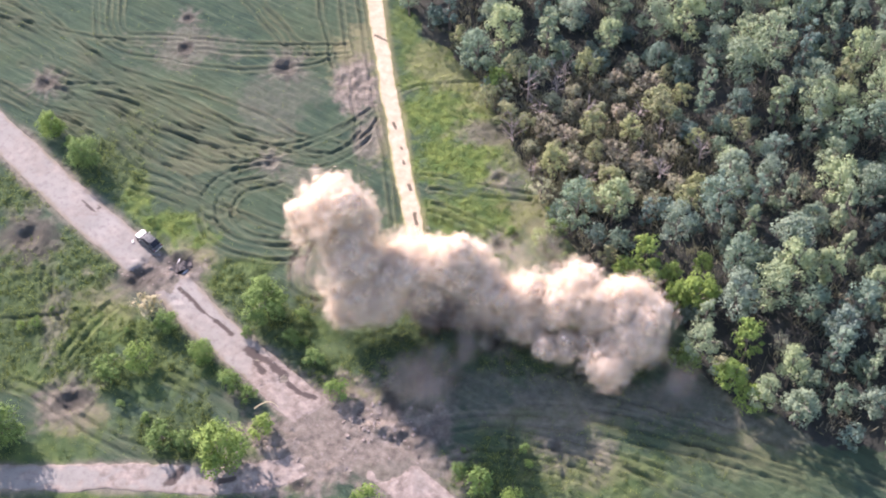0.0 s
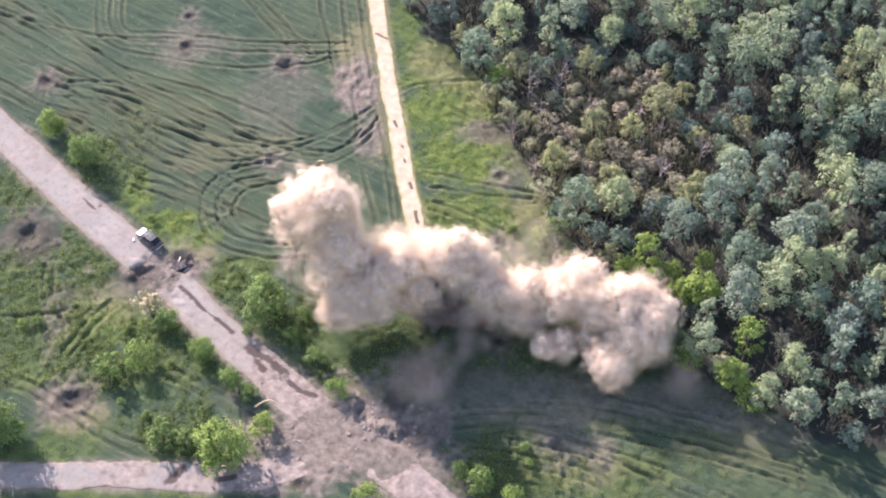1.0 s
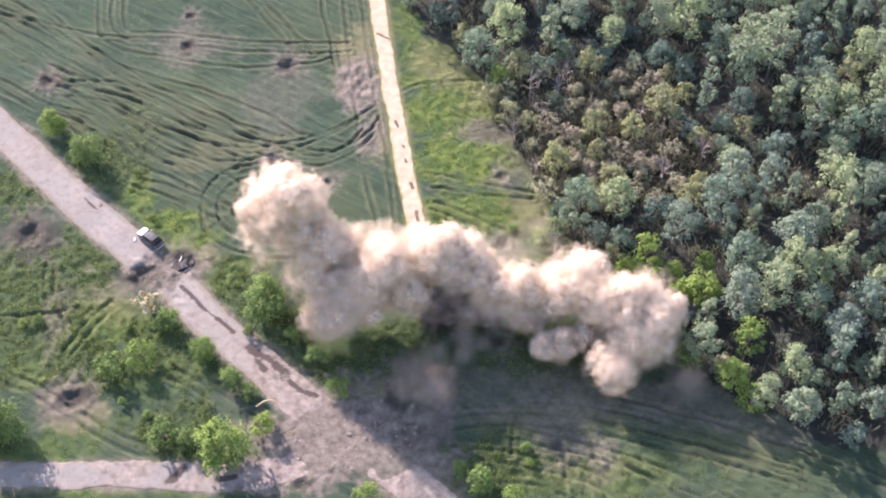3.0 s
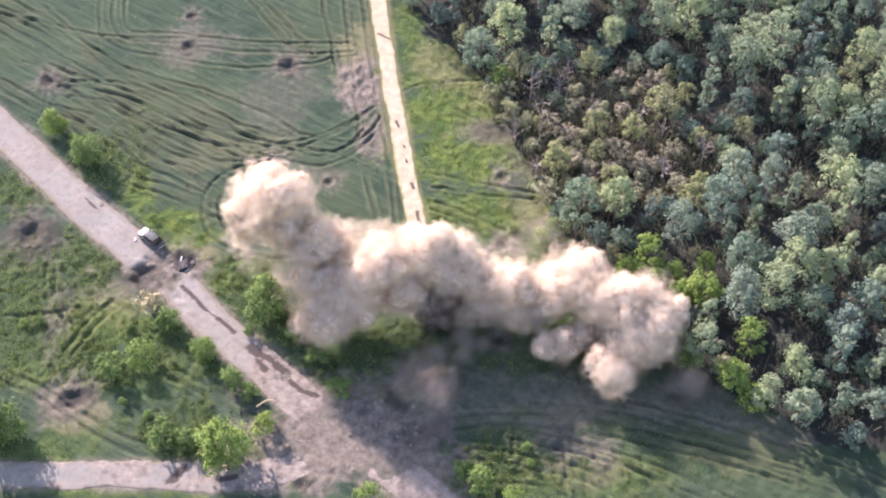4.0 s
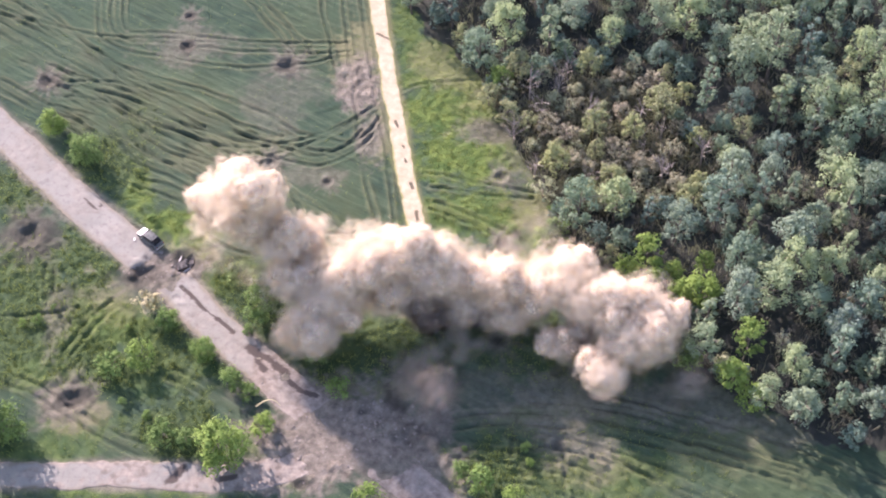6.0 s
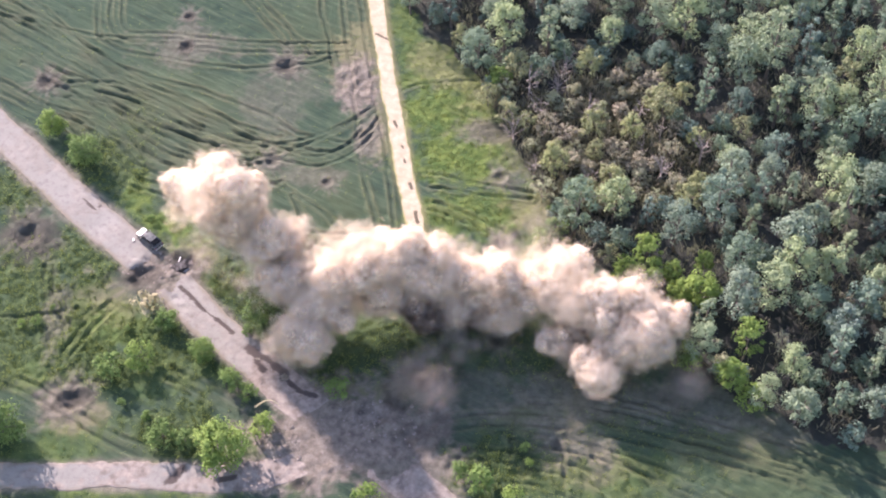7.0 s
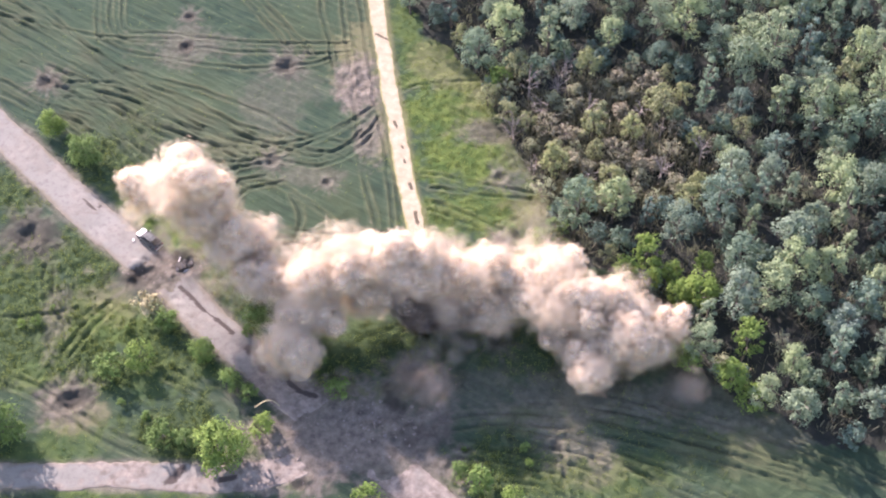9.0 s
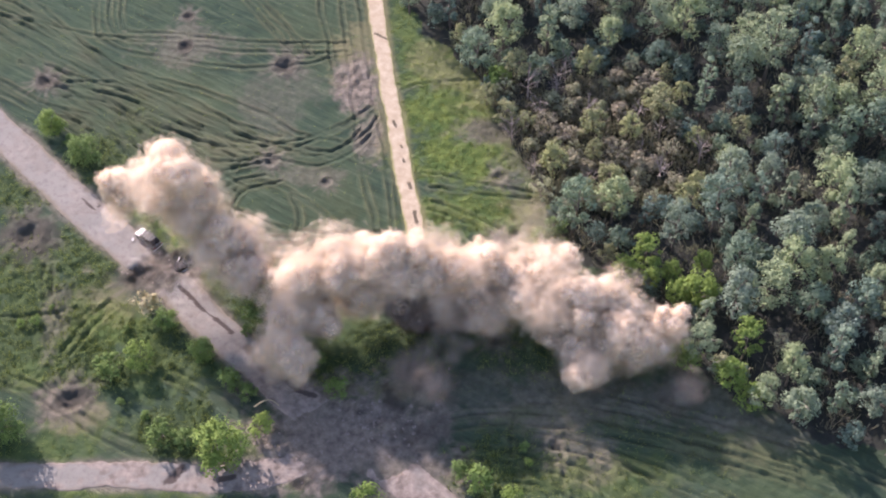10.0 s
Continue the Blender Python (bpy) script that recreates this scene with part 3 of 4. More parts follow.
ribbon("lane", LANE_LINE, 4.3, M_ROAD, [([(-37.9, -39.1), (-36.8, -38.2), (-36.3, -37.3)], 0.6, 0.2), ([(-30.8, -39.1), (-28.9, -38.6)], 0.4, 0.1)], "dusty side road joining the cratered junction", ragged=0.6, dirty=0.9)
ribbon("farm_track", TRACK_LINE, 3.0, M_TRACK, [
    ([(-6.5, 20.4), (-6.3, 20.0)], 0.16, 0.12), ([(-6.1, 17.5), (-5.9, 17.0)], 0.20, 0.12), ([(-5.1, 12.7), (-4.8, 11.6)], 0.23, 0.12), ([(-4.2, 7.1), (-3.8, 4.9)], 0.26, 0.12), ([(-7.8, 25.6), (-7.4, 24.4)], 0.2, 0.1), ([(-11.3, 45.1), (-9.1, 43.8)], 0.2, 0.1)],
    "pale sandy farm track pocked with small craters", lift=0.05)


# ---- trees ----
def tube(rings, sides=6):
    """Vertices and quads of a bent tapering tube through (place, radius)."""
    vs, fs = [], []
    for p, r in rings:
        vs += [(p[0] + r * math.cos(k * math.tau / sides), p[1] + r * math.sin(k * math.tau / sides), p[2]) for k in range(sides)]
    for i in range(len(rings) - 1):
        fs += [(i * sides + k, i * sides + (k + 1) % sides, (i + 1) * sides + (k + 1) % sides, (i + 1) * sides + k) for k in range(sides)]
    return vs, fs


def wood_mesh(rng, height, spread, limbs, twigs=0):
    vs, fs = [], []

    def add(rings, sides):
        a, b = tube(rings, sides)
        fs.extend(tuple(i + len(vs) for i in f) for f in b)
        vs.extend(a)
    lean = rng.uniform(-0.06, 0.06, 2)
    add([((lean[0] * z + rng.uniform(-.05, .05), lean[1] * z, z), 0.03 * height * (1 - 0.85 * z / height) * 0.75) for z in np.linspace(-0.3, height * 0.9, 6)], 7)
    for k in range(limbs):
        z0, a = height * rng.uniform(0.25, 0.7), rng.uniform(0, math.tau)
        reach = spread * rng.uniform(0.5, 0.95)
        rings = []
        for t in (0, 0.4, 0.75, 1):
            rings.append(((lean[0] * z0 + math.cos(a) * reach * t, lean[1] * z0 + math.sin(a) * reach * t, z0 + reach * 0.75 * t ** 0.8), 0.011 * height * (1 - 0.8 * t)))
        add(rings, 5)
        for q in range(twigs):
            t0, b = rng.uniform(0.3, 0.9), a + rng.uniform(-1, 1)
            p = Vector(rings[0][0]).lerp(Vector(rings[-1][0]), t0)
            e = p + Vector((math.cos(b), math.sin(b), rng.uniform(0.3, 1.2))) * spread * rng.uniform(0.2, 0.45)
            add([(p, 0.03), (p.lerp(e, 0.5), 0.022), (e, 0.01)], 3)
    return vs, fs


def crown_mesh(rng, height, spread, clumps, leaves, leaf, low=0.3, puff=(0.2, 0.44)):
    """Leaves in clumps set through an uneven crown."""
    vs = []
    for k in range(clumps):
        a, u = rng.uniform(0, math.tau), rng.uniform(0.15, 1) ** 0.6
        h = rng.uniform(0, 1)
        swell = math.sin(math.pi * min(1, 0.18 + 0.75 * h)) ** 0.7
        c = np.array([math.cos(a) * spread * u * swell * 0.82, math.sin(a) * spread * u * swell * 0.82, height * (low + (0.95 - low) * h)])
        r = spread * rng.uniform(*puff)
        n = int(leaves * rng.uniform(0.6, 1.3))
        d = rng.normal(size=(n, 3))
        d /= np.linalg.norm(d, axis=1)[:, None]
        d[:, 2] = np.where(d[:, 2] < -0.35, -d[:, 2], d[:, 2])
        p = c + d * r * rng.uniform(0.55, 1.08, (n, 1)) * np.array([1, 1, 0.8])
        nrm = d + rng.normal(size=(n, 3)) * 0.38 + np.array([0, 0, 0.25])
        nrm /= np.linalg.norm(nrm, axis=1)[:, None]
        t = np.cross(nrm, rng.normal(size=(n, 3)))
        t /= np.linalg.norm(t, axis=1)[:, None]
        b = np.cross(nrm, t)
        s = leaf * rng.uniform(0.6, 1.35, (n, 1))
        vs.append(np.stack([p - t * s, p + b * s * 0.6 + nrm * s * 0.12, p + t * s, p - b * s * 0.6 - nrm * s * 0.1], 1).reshape(-1, 3))
    v = np.concatenate(vs)
    return v, np.arange(len(v)).reshape(-1, 4)


def part(name, me, material, parent, label=""):
    me.materials.append(material)
    ob = new(name, me)
    ob.parent = parent
    return tagged(ob, label)


def tree_kind(name, seed, height, spread, clumps, leaves, leaf, material, label, limbs=6, low=0.3, bark=None, twigs=0, group="", puff=(0.2, 0.44)):
    rng = np.random.default_rng(seed)
    top = tagged(new(name), label, "tree" if name != "shrub" else "shrub", group)
    v, f = wood_mesh(rng, height, spread, limbs, twigs)
    part("trunk", mesh_from("trunk", v, f), bark or M_BARK, top)
    if clumps:
        v, f = crown_mesh(rng, height, spread, clumps, leaves, leaf, low, puff)
        part("crown", mesh_from("crown", v, f, flat=True), material, top)
    return top


WOOD = "trees of the wood"
KINDS = []
for k in range(5):
    KINDS.append(tree_kind("deciduous_tree", 100 + k, 9.0 + k * 0.8, 2.9 + 0.22 * k, 44, 56, 0.165, M_LEAF, "grey-green leafy tree standing in the dense wood", group=WOOD, puff=(0.14, 0.36)))
for k in range(3):
    KINDS.append(tree_kind("deciduous_tree", 110 + k, 8.5 + k * 1.5, 2.7 + 0.3 * k, 38, 54, 0.17, M_LEAF_DARK, "dark green leafy tree standing in the dense wood", group=WOOD, puff=(0.14, 0.36)))
SLENDER = [tree_kind("slender_tree", 180 + k, 12 + k, 1.7, 40, 40, 0.16, m, "tall slender grey-green tree rising from the wood", group=WOOD, low=0.12, puff=(0.18, 0.4)) for k, m in enumerate((M_LEAF, M_LEAF_DARK))]
BRIGHT = [tree_kind("deciduous_tree", 120 + k, 6.5 + k, 2.6, 34, 44, 0.18, M_LEAF_BRIGHT, "yellow-green sunlit tree at the wood's edge", group=WOOD, puff=(0.15, 0.36)) for k in range(2)]
OLIVE = [tree_kind("deciduous_tree", 190 + k, 5.5 + k, 2.6, 36, 40, 0.15, M_LEAF_OLIVE, "olive green half-dry tree in the wood", group=WOOD, puff=(0.13, 0.32)) for k in range(2)]
DRY = [tree_kind("withered_tree", 130 + k, 4.6 + k, 2.5, 40, 22, 0.13, M_LEAF_DRY, "withered brown tree with thin foliage in the wood", twigs=4, limbs=9, low=0.2, group="withered trees", puff=(0.1, 0.24)) for k in range(3)]
BARE = [tree_kind("bare_tree", 140 + k, 6 + 1.5 * k, 2.3, 0, 0, 0, None, "bare dead tree with bleached limbs in the wood", limbs=10, bark=M_DEADWOOD, twigs=5, group="bare trees") for k in range(2)]
SHRUB = [tree_kind("shrub", 150 + k, 2.5, 1.75, 24, 34, 0.14, m, lab, limbs=5, low=0.15, group="shrubs") for k, (m, lab) in enumerate((
    (M_LEAF_GREEN, "dark green shrub growing by the road"), (M_LEAF_BRIGHT, "yellow-green shrub growing in the weeds"), (M_LEAF_DRY, "dry brown shrub at the wood's edge"), (M_LEAF_GREEN, "green leafy shrub growing in the weeds"), (M_LEAF_DARK, "dark bluish-green shrub in the undergrowth")))]
PALE = tree_kind("shrub", 160, 2.6, 1.9, 15, 34, 0.2, M_LEAF_PALE, "withered pale straw-coloured bush by the road crater", limbs=6, low=0.2)
ROADSIDE = [tree_kind("roadside_tree", 170 + k, 5.2, 2.9, 48, 66, 0.16, m, lab, limbs=7, low=0.06, group="roadside trees") for k, (m, lab) in enumerate((
    (M_LEAF_GREEN, "dark green round tree on the road verge"), (M_LEAF_BRIGHT, "bright green bushy tree beside the junction")))]


def height_at(x, y):
    i, j = np.searchsorted(LAND["xs"], x), np.searchsorted(LAND["ys"], y)
    return float(LAND["z"][j - 1:j + 1, i - 1:i + 1].mean())


used = set()


def plant(kind, x, y, size=1.0, turn=0.0, tall=1.0):
    m = pose(x, y, height_at(x, y) - 0.05, 0, 0, turn)
    if kind.name in used:
        ob = copy_thing(kind, m)
    else:
        used.add(kind.name)
        kind.matrix_basis = m
        ob = kind
    ob.scale = (size, size, size * tall)
    return ob


def inside(x, y, ring):
    odd = False
    for (ax, ay), (bx, by) in zip(ring, ring[1:] + ring[:1]):
        if (ay > y) != (by > y) and x < ax + (y - ay) / (by - ay) * (bx - ax):
            odd = not odd
    return odd


def near(x, y, spots):
    return max((s for cx, cy, rx, ry, s in spots if math.hypot((x - cx) / rx, (y - cy) / ry) < 1), default=0)


THIN = [(20.1, 27.4, 14, 9, 1), (26.8, 16.7, 16, 10, 1), (13.5, 23.8, 7, 6, 1), (31.5, 29.8, 9, 6, 0.7)]
EDGE_BRIGHT = [(29.6, -6.2, 5, 4, 1), (37.1, -8.2, 6, 4, 1), (44.8, -21.9, 5, 5, 0.8)]


def build_wood():
    rng = np.random.default_rng(5)
    placed = []
    for _ in range(9000):
        x, y = rng.uniform(-12, 92), rng.uniform(-40, 78)
        if not inside(x, y, WOOD_EDGE):
            continue
        thin = near(x, y, THIN)
        gap = 4.6 if not thin else 3.1
        if any((x - a) ** 2 + (y - b) ** 2 < gap * gap for a, b in placed):
            continue
        placed.append((x, y))
        turn, size = rng.uniform(0, 360), rng.uniform(0.7, 1.25)
        q = rng.uniform()
        if thin:
            kind = DRY[rng.integers(3)] if q < 0.42 else BARE[rng.integers(2)] if q < 0.6 else SHRUB[2] if q < 0.74 else OLIVE[rng.integers(2)]
            size *= 0.95
        elif near(x, y, EDGE_BRIGHT) or q < 0.025:
            kind = BRIGHT[rng.integers(2)]
        elif q < 0.08:
            kind = DRY[rng.integers(3)]
        elif q < 0.16:
            kind = OLIVE[rng.integers(2)]
        elif q < 0.3:
            kind = SLENDER[rng.integers(2)]
        else:
            kind = KINDS[rng.integers(8)]
        plant(kind, x, y, size, turn, rng.uniform(0.75, 1.3))
    low = []
    for _ in range(6000):
        x, y = rng.uniform(-12, 80), rng.uniform(-36, 70)
        if len(low) > 170 or not inside(x, y, WOOD_EDGE) or any((x - a) ** 2 + (y - b) ** 2 < 4.6 for a, b in placed + low):
            continue
        low.append((x, y))
        thin = near(x, y, THIN)
        plant(SHRUB[2] if thin and rng.uniform() < 0.7 else SHRUB[4], x, y, rng.uniform(0.8, 1.5), rng.uniform(0, 360))


build_wood()
for kind, x, y, size, turn in (
        (ROADSIDE[0], -26.1, -11.4, 1.3, 20), (ROADSIDE[1], -30.7, -35.4, 1.45, 70), (ROADSIDE[0], -56.9, 17.3, 1.0, 130), (ROADSIDE[1], -63.2, 23.2, 0.85, 200),
        (ROADSIDE[0], -34.9, -18.9, 0.75, 250), (SHRUB[3], -48.0, -21.5, 1.45, 10), (SHRUB[1], -43.9, -20.0, 1.5, 90), (PALE, -43.6, -10.7, 1.35, 30),
        (SHRUB[0], -40.6, -13.7, 1.3, 60), (SHRUB[0], -30.5, -23.8, 1.3, 160), (SHRUB[3], -27.9, -25.7, 1.0, 200), (SHRUB[1], -25.5, -31.2, 1.3, 280),
        (SHRUB[3], -39.4, -32.5, 1.5, 300), (SHRUB[0], -36.1, -33.4, 1.1, 330), (SHRUB[1], -10.2, -42.5, 1.4, 20), (SHRUB[1], 9.6, -42.5, 1.2, 80),
        (SHRUB[0], 5.2, -39.9, 1.5, 110), (SHRUB[0], 2.4, -38.0, 1.0, 140), (SHRUB[0], -20.6, -12.2, 0.8, 170), (SHRUB[0], -22.0, -16.2, 1.0, 190),
        (SHRUB[0], -18.5, -20.0, 1.2, 220), (SHRUB[3], -15.0, -25.2, 1.2, 250),
        (SHRUB[1], 43.8, -27.1, 1.5, 340), (SHRUB[3], 35.5, -20.0, 1.6, 15), (SHRUB[2], 40.7, -21.9, 1.2, 45), (SHRUB[3], 17.6, 3.3, 1.2, 75),
        (SHRUB[1], 15.4, 1.2, 1.1, 105), (ROADSIDE[0], -61.6, -32.0, 1.2, 135), (KINDS[6], -66.5, -27.1, 1.35, 165), (KINDS[7], -64.9, -34.7, 1.3, 195), (KINDS[5], -64.4, -41.6, 1.3, 25), (KINDS[7], -70.7, -21.0, 1.4, 95),
        (SHRUB[0], -59.6, 20.6, 0.9, 225), (SHRUB[0], -45.3, 5.5, 0.5, 285), (SHRUB[3], 9.5, 33.6, 1.5, 315), (SHRUB[0], -28.7, -15.2, 0.7, 345), (BRIGHT[0], 27.4, -7.0, 1.05, 33), (BRIGHT[1], 31.2, -7.4, 0.9, 63), (BRIGHT[0], 35.2, -10.7, 1.0, 93), (BRIGHT[1], 39.0, -11.0, 0.9, 123)):
    plant(kind, x, y, size, turn)


rng = np.random.default_rng(19)
for cx, cy, rx, ry, count in ((-43.5, -24.8, 19, 12, 4), (-61.0, -12.2, 10, 14, 4), (-23.7, -15.2, 5, 9, 6), (15.4, 2.2, 5, 6, 5), (7.5, -37.3, 7, 4, 6)):
    for _ in range(count):
        x, y = cx + rng.uniform(-rx, rx), cy + rng.uniform(-ry, ry)
        bare = min(distance(np.array([x]), np.array([y]), q, 9.0)[0][0] - w for q, w in ((ROAD_LINE, 4.2), (LANE_LINE, 3.4), (TRACK_LINE, 2.5)))
        if bare > 0 and near(x, y, SOIL) < 0.5:
            plant(SHRUB[(0, 0, 1, 3)[rng.integers(4)]], x, y, rng.uniform(0.3, 0.6), rng.uniform(0, 360))


# ---- dust clouds ----
MOVES = []


def icosphere(detail):
    bm = bmesh.new()
    bmesh.ops.create_icosphere(bm, subdivisions=detail, radius=1.0)
    v, f = np.array([q.co[:] for q in bm.verts]), np.array([[q.index for q in p.verts] for p in bm.faces])
    bm.free()
    return v / np.linalg.norm(v, axis=1)[:, None], f


def directions(rng, n):
    d = rng.normal(size=(n, 3))
    return d / np.linalg.norm(d, axis=1)[:, None]


def flakes(rng, places, facing, outward, size):
    """Small round dust flakes at many places, fanned about a middle where they are densest."""
    n, sides = len(places), 5
    facing = facing / (np.linalg.norm(facing, axis=1)[:, None] + 1e-9)
    t = np.cross(facing, rng.normal(size=(n, 3)))
    t /= np.linalg.norm(t, axis=1)[:, None] + 1e-9
    b = np.cross(facing, t)
    s = size * rng.uniform(0.6, 1.4, (n, 1))
    rim = [places + (t * math.cos(k * math.tau / sides) + b * math.sin(k * math.tau / sides)) * s - facing * s * 0.25 for k in range(sides)]
    v = np.stack([places, *rim], 1).reshape(-1, 3)
    fan = np.array([(0, 1 + k, 1 + (k + 1) % sides) for k in range(sides)])
    f = (np.arange(n)[:, None, None] * (sides + 1) + fan[None]).reshape(-1, 3)
    me = mesh_from("wisp", v, f, dict(soft=np.tile([1.0] + [0.0] * sides, n)))
    me.normals_split_custom_set_from_vertices(np.repeat(outward, sides + 1, axis=0).tolist())
    return me


def billow_meshes(seed, material, flake_material, close, loose, size, spread=0.24):
    """A dust billow about a metre in radius: a dense lumpy core, wrapped in flakes that thin out away from it."""
    rng = np.random.default_rng(seed)
    heads, small = directions(rng, 26), directions(rng, 110)
    reach, fine = rng.uniform(0.3, 0.68, 26), rng.uniform(0.1, 0.27, 110)
    core = material is not None

    def skin(d):
        big = np.sqrt(np.clip(reach ** 2 - 2 * (1 - d @ heads.T), 0, None))
        little = np.sqrt(np.clip(fine ** 2 - 2 * (1 - d @ small.T), 0, None)).max(axis=1)
        swell = big.max(axis=1)
        return 0.72 + 0.36 * swell + 0.16 * little, 0.72 + 0.3 * swell, heads[big.argmax(axis=1)]
    out = []
    if core:
        v, f = icosphere(3)
        out.append(mesh_from("billow", v * skin(v)[1][:, None] * 0.74, f))
        out[0].materials.append(material)
    d = directions(rng, close + loose)
    r, _, head = skin(d)
    push = np.concatenate([rng.uniform(0.8, 1.0, close), 0.92 + np.abs(rng.normal(0, spread, loose))]) if core else rng.uniform(0.05, 1.0, close + loose) ** 0.5 * 1.15
    outward = d * (r[:, None] + 0.25) - 0.62 * head
    outward /= np.linalg.norm(outward, axis=1)[:, None] + 1e-9
    facing = outward + rng.normal(size=d.shape) * 0.75
    facing *= np.where((facing * outward).sum(axis=1) < 0, -1, 1)[:, None]
    out.append(flakes(rng, d * (r * push)[:, None], facing, outward, size))
    out[-1].materials.append(flake_material)
    return out


BILLOWS = [billow_meshes(k, M_DUST, M_DUST_FLAKE, 560, 420, 0.22) for k in range(5)]
PUFFS = [billow_meshes(20 + k, None, M_DUST_FLAKE, 150, 0, 0.38) for k in range(4)]
# Billows for the cloud's underside, its shade put into their colour.
SHADED_BILLOWS = [billow_meshes(60 + k, M_SHADED_DUST, M_SHADED_FLAKE, 450, 400, 0.22) for k in range(2)]
VEILS = [billow_meshes(80 + k, None, M_VEIL, 220, 0, 0.32) for k in range(3)]
HAZES = [billow_meshes(40 + k, None, M_HAZE, 260, 0, 0.3) for k in range(3)]
clouds = {}
for key, label in (("field", "tall beige dust cloud drifting over the crop field"), ("edge", "beige dust cloud rising by the wood's edge")):
    clouds[key] = tagged(new("dust_cloud"), label, "dust cloud", "explosion dust clouds")
clouds["thin"] = tagged(new("dust_haze"), "thin grey dust haze hanging low over the field", "dust cloud")
rng_dust = np.random.default_rng(77)


def billow(cloud, shells, size, offset_by, rows, grow):
    ob = new("haze" if cloud == "thin" else "billow", shells[0])
    ob.parent = clouds[cloud]
    for me in shells[1:]:
        new("wisp", me).parent = ob
    ob.scale = size * rng_dust.uniform(0.88, 1.14, 3)
    a, spin = rng_dust.uniform(0, 360, 3), rng_dust.uniform(-25, 25, 3)
    keys = []
    for t, x, y, z in rows:
        d = offset_by * (1 + (grow - 1) * t / 10)
        keys.append((t, pose(x + d[0], y + d[1], max(z + d[2], size * 0.6), *(a + spin * t / 10))))
    MOVES.append((ob, keys))


def lobe(cloud, radius, rows, count=5, grow=1.3, kinds=None):
    """One swelling head of a cloud: billows that drift along rows of (seconds, x, y, z) and part slowly."""
    def way():
        d = rng_dust.normal(size=3)
        return d / np.linalg.norm(d) * radius
    if cloud == "thin":
        for k in range(count):
            billow(cloud, HAZES[rng_dust.integers(3)], radius * rng_dust.uniform(0.55, 0.95), way() * 0.95, rows, grow)
        return
    kinds = kinds or BILLOWS
    billow(cloud, kinds[rng_dust.integers(len(kinds))], radius * 0.95, way() * 0, rows, grow)
    for k in range(count - 1):
        billow(cloud, kinds[rng_dust.integers(len(kinds))], radius * rng_dust.uniform(0.46, 0.7), way() * rng_dust.uniform(0.42, 0.7), rows, grow)
    for k in range(3):
        billow(cloud, VEILS[rng_dust.integers(3)], radius * rng_dust.uniform(0.75, 1.0), way() * rng_dust.uniform(0.45, 0.75), rows, grow * 1.1)
    for k in range(5 if kinds is BILLOWS else 0):
        billow(cloud, PUFFS[rng_dust.integers(4)], radius * rng_dust.uniform(0.18, 0.32), way() * rng_dust.uniform(0.72, 0.9), rows, min(grow, 1.12))


lobe("field", 3.4, [(0, -11.0, -12.6, 7.0), (2.5, -14.0, -13.9, 7.1), (5.5, -16.8, -14.7, 7.3), (7.5, -18.8, -15.8, 7.4), (10, -21.2, -16.6, 7.5)], 5, 1.4)
lobe("field", 2.6, [(0, -12.6, -14.1, 6.0), (2.5, -15.0, -16.2, 6.2), (5.5, -17.7, -18.8, 6.5), (7.5, -19.2, -20.8, 6.8), (10, -21.0, -22.8, 7.0)], 5, 1.4)
lobe("field", 4.8, [(0, -15.2, -5.6, 18.2), (1, -17.5, -5.0, 18.2), (2.5, -21.6, -4.7, 18.2), (4.5, -25.9, -4.4, 18.2), (5.5, -27.9, -4.3, 18.2), (7.5, -33.4, -2.8, 18.2), (10, -39.4, -1.4, 18.2)], 6, 1.56)
lobe("field", 3.1, [(0, -19.1, -5.5, 15.4), (1, -21.4, -5.1, 15.4), (2.5, -25.2, -5.5, 15.4), (4.5, -29.1, -6.0, 15.4), (5.5, -31.7, -4.9, 15.4), (7.5, -38.9, -0.3, 15.4), (10, -45.9, -0.7, 15.4)], 5, 1.37)
lobe("field", 3.2, [(0, -11.8, -6.3, 16.8), (2.5, -18.6, -3.4, 16.8), (5.5, -24.6, -2.2, 16.8), (7.5, -29.3, -2.4, 16.8), (10, -35.4, -2.7, 16.8)], 5, 1.52)
lobe("field", 4.1, [(0, -13.6, -8.2, 14.0), (2.5, -19.8, -6.2, 14.0), (5.5, -26.8, -4.7, 14.0), (7.5, -32.1, -4.2, 14.0), (10, -36.8, -2.7, 14.0)], 5, 1.34)
lobe("field", 4.1, [(0, -12.6, -10.9, 12.6), (2.5, -16.1, -8.5, 12.2), (5.5, -20.7, -6.7, 11.8), (7.5, -26.1, -6.5, 11.5), (10, -31.5, -6.2, 11.2)], 5, 1.34)
lobe("field", 3.9, [(0, -12.1, -12.7, 8.4), (2.5, -15.5, -11.3, 8.4), (5.5, -20.2, -10.6, 8.4), (7.5, -23.3, -10.8, 8.4), (10, -27.5, -9.3, 8.4)], 5, 1.36)
lobe("field", 3.0, [(0, -13.3, -13.8, 5.5), (2.5, -16.3, -15.4, 5.8), (5.5, -19.6, -17.5, 6.0), (7.5, -21.4, -20.0, 6.2), (10, -22.5, -21.6, 6.5)], 5, 1.84)
lobe("field", 2.0, [(0, -14.1, -14.0, 5.5), (2.5, -16.6, -17.0, 5.8), (5.5, -18.2, -19.7, 6.0), (7.5, -19.4, -22.3, 6.2), (10, -20.5, -24.8, 6.5)], 4, 1.28)
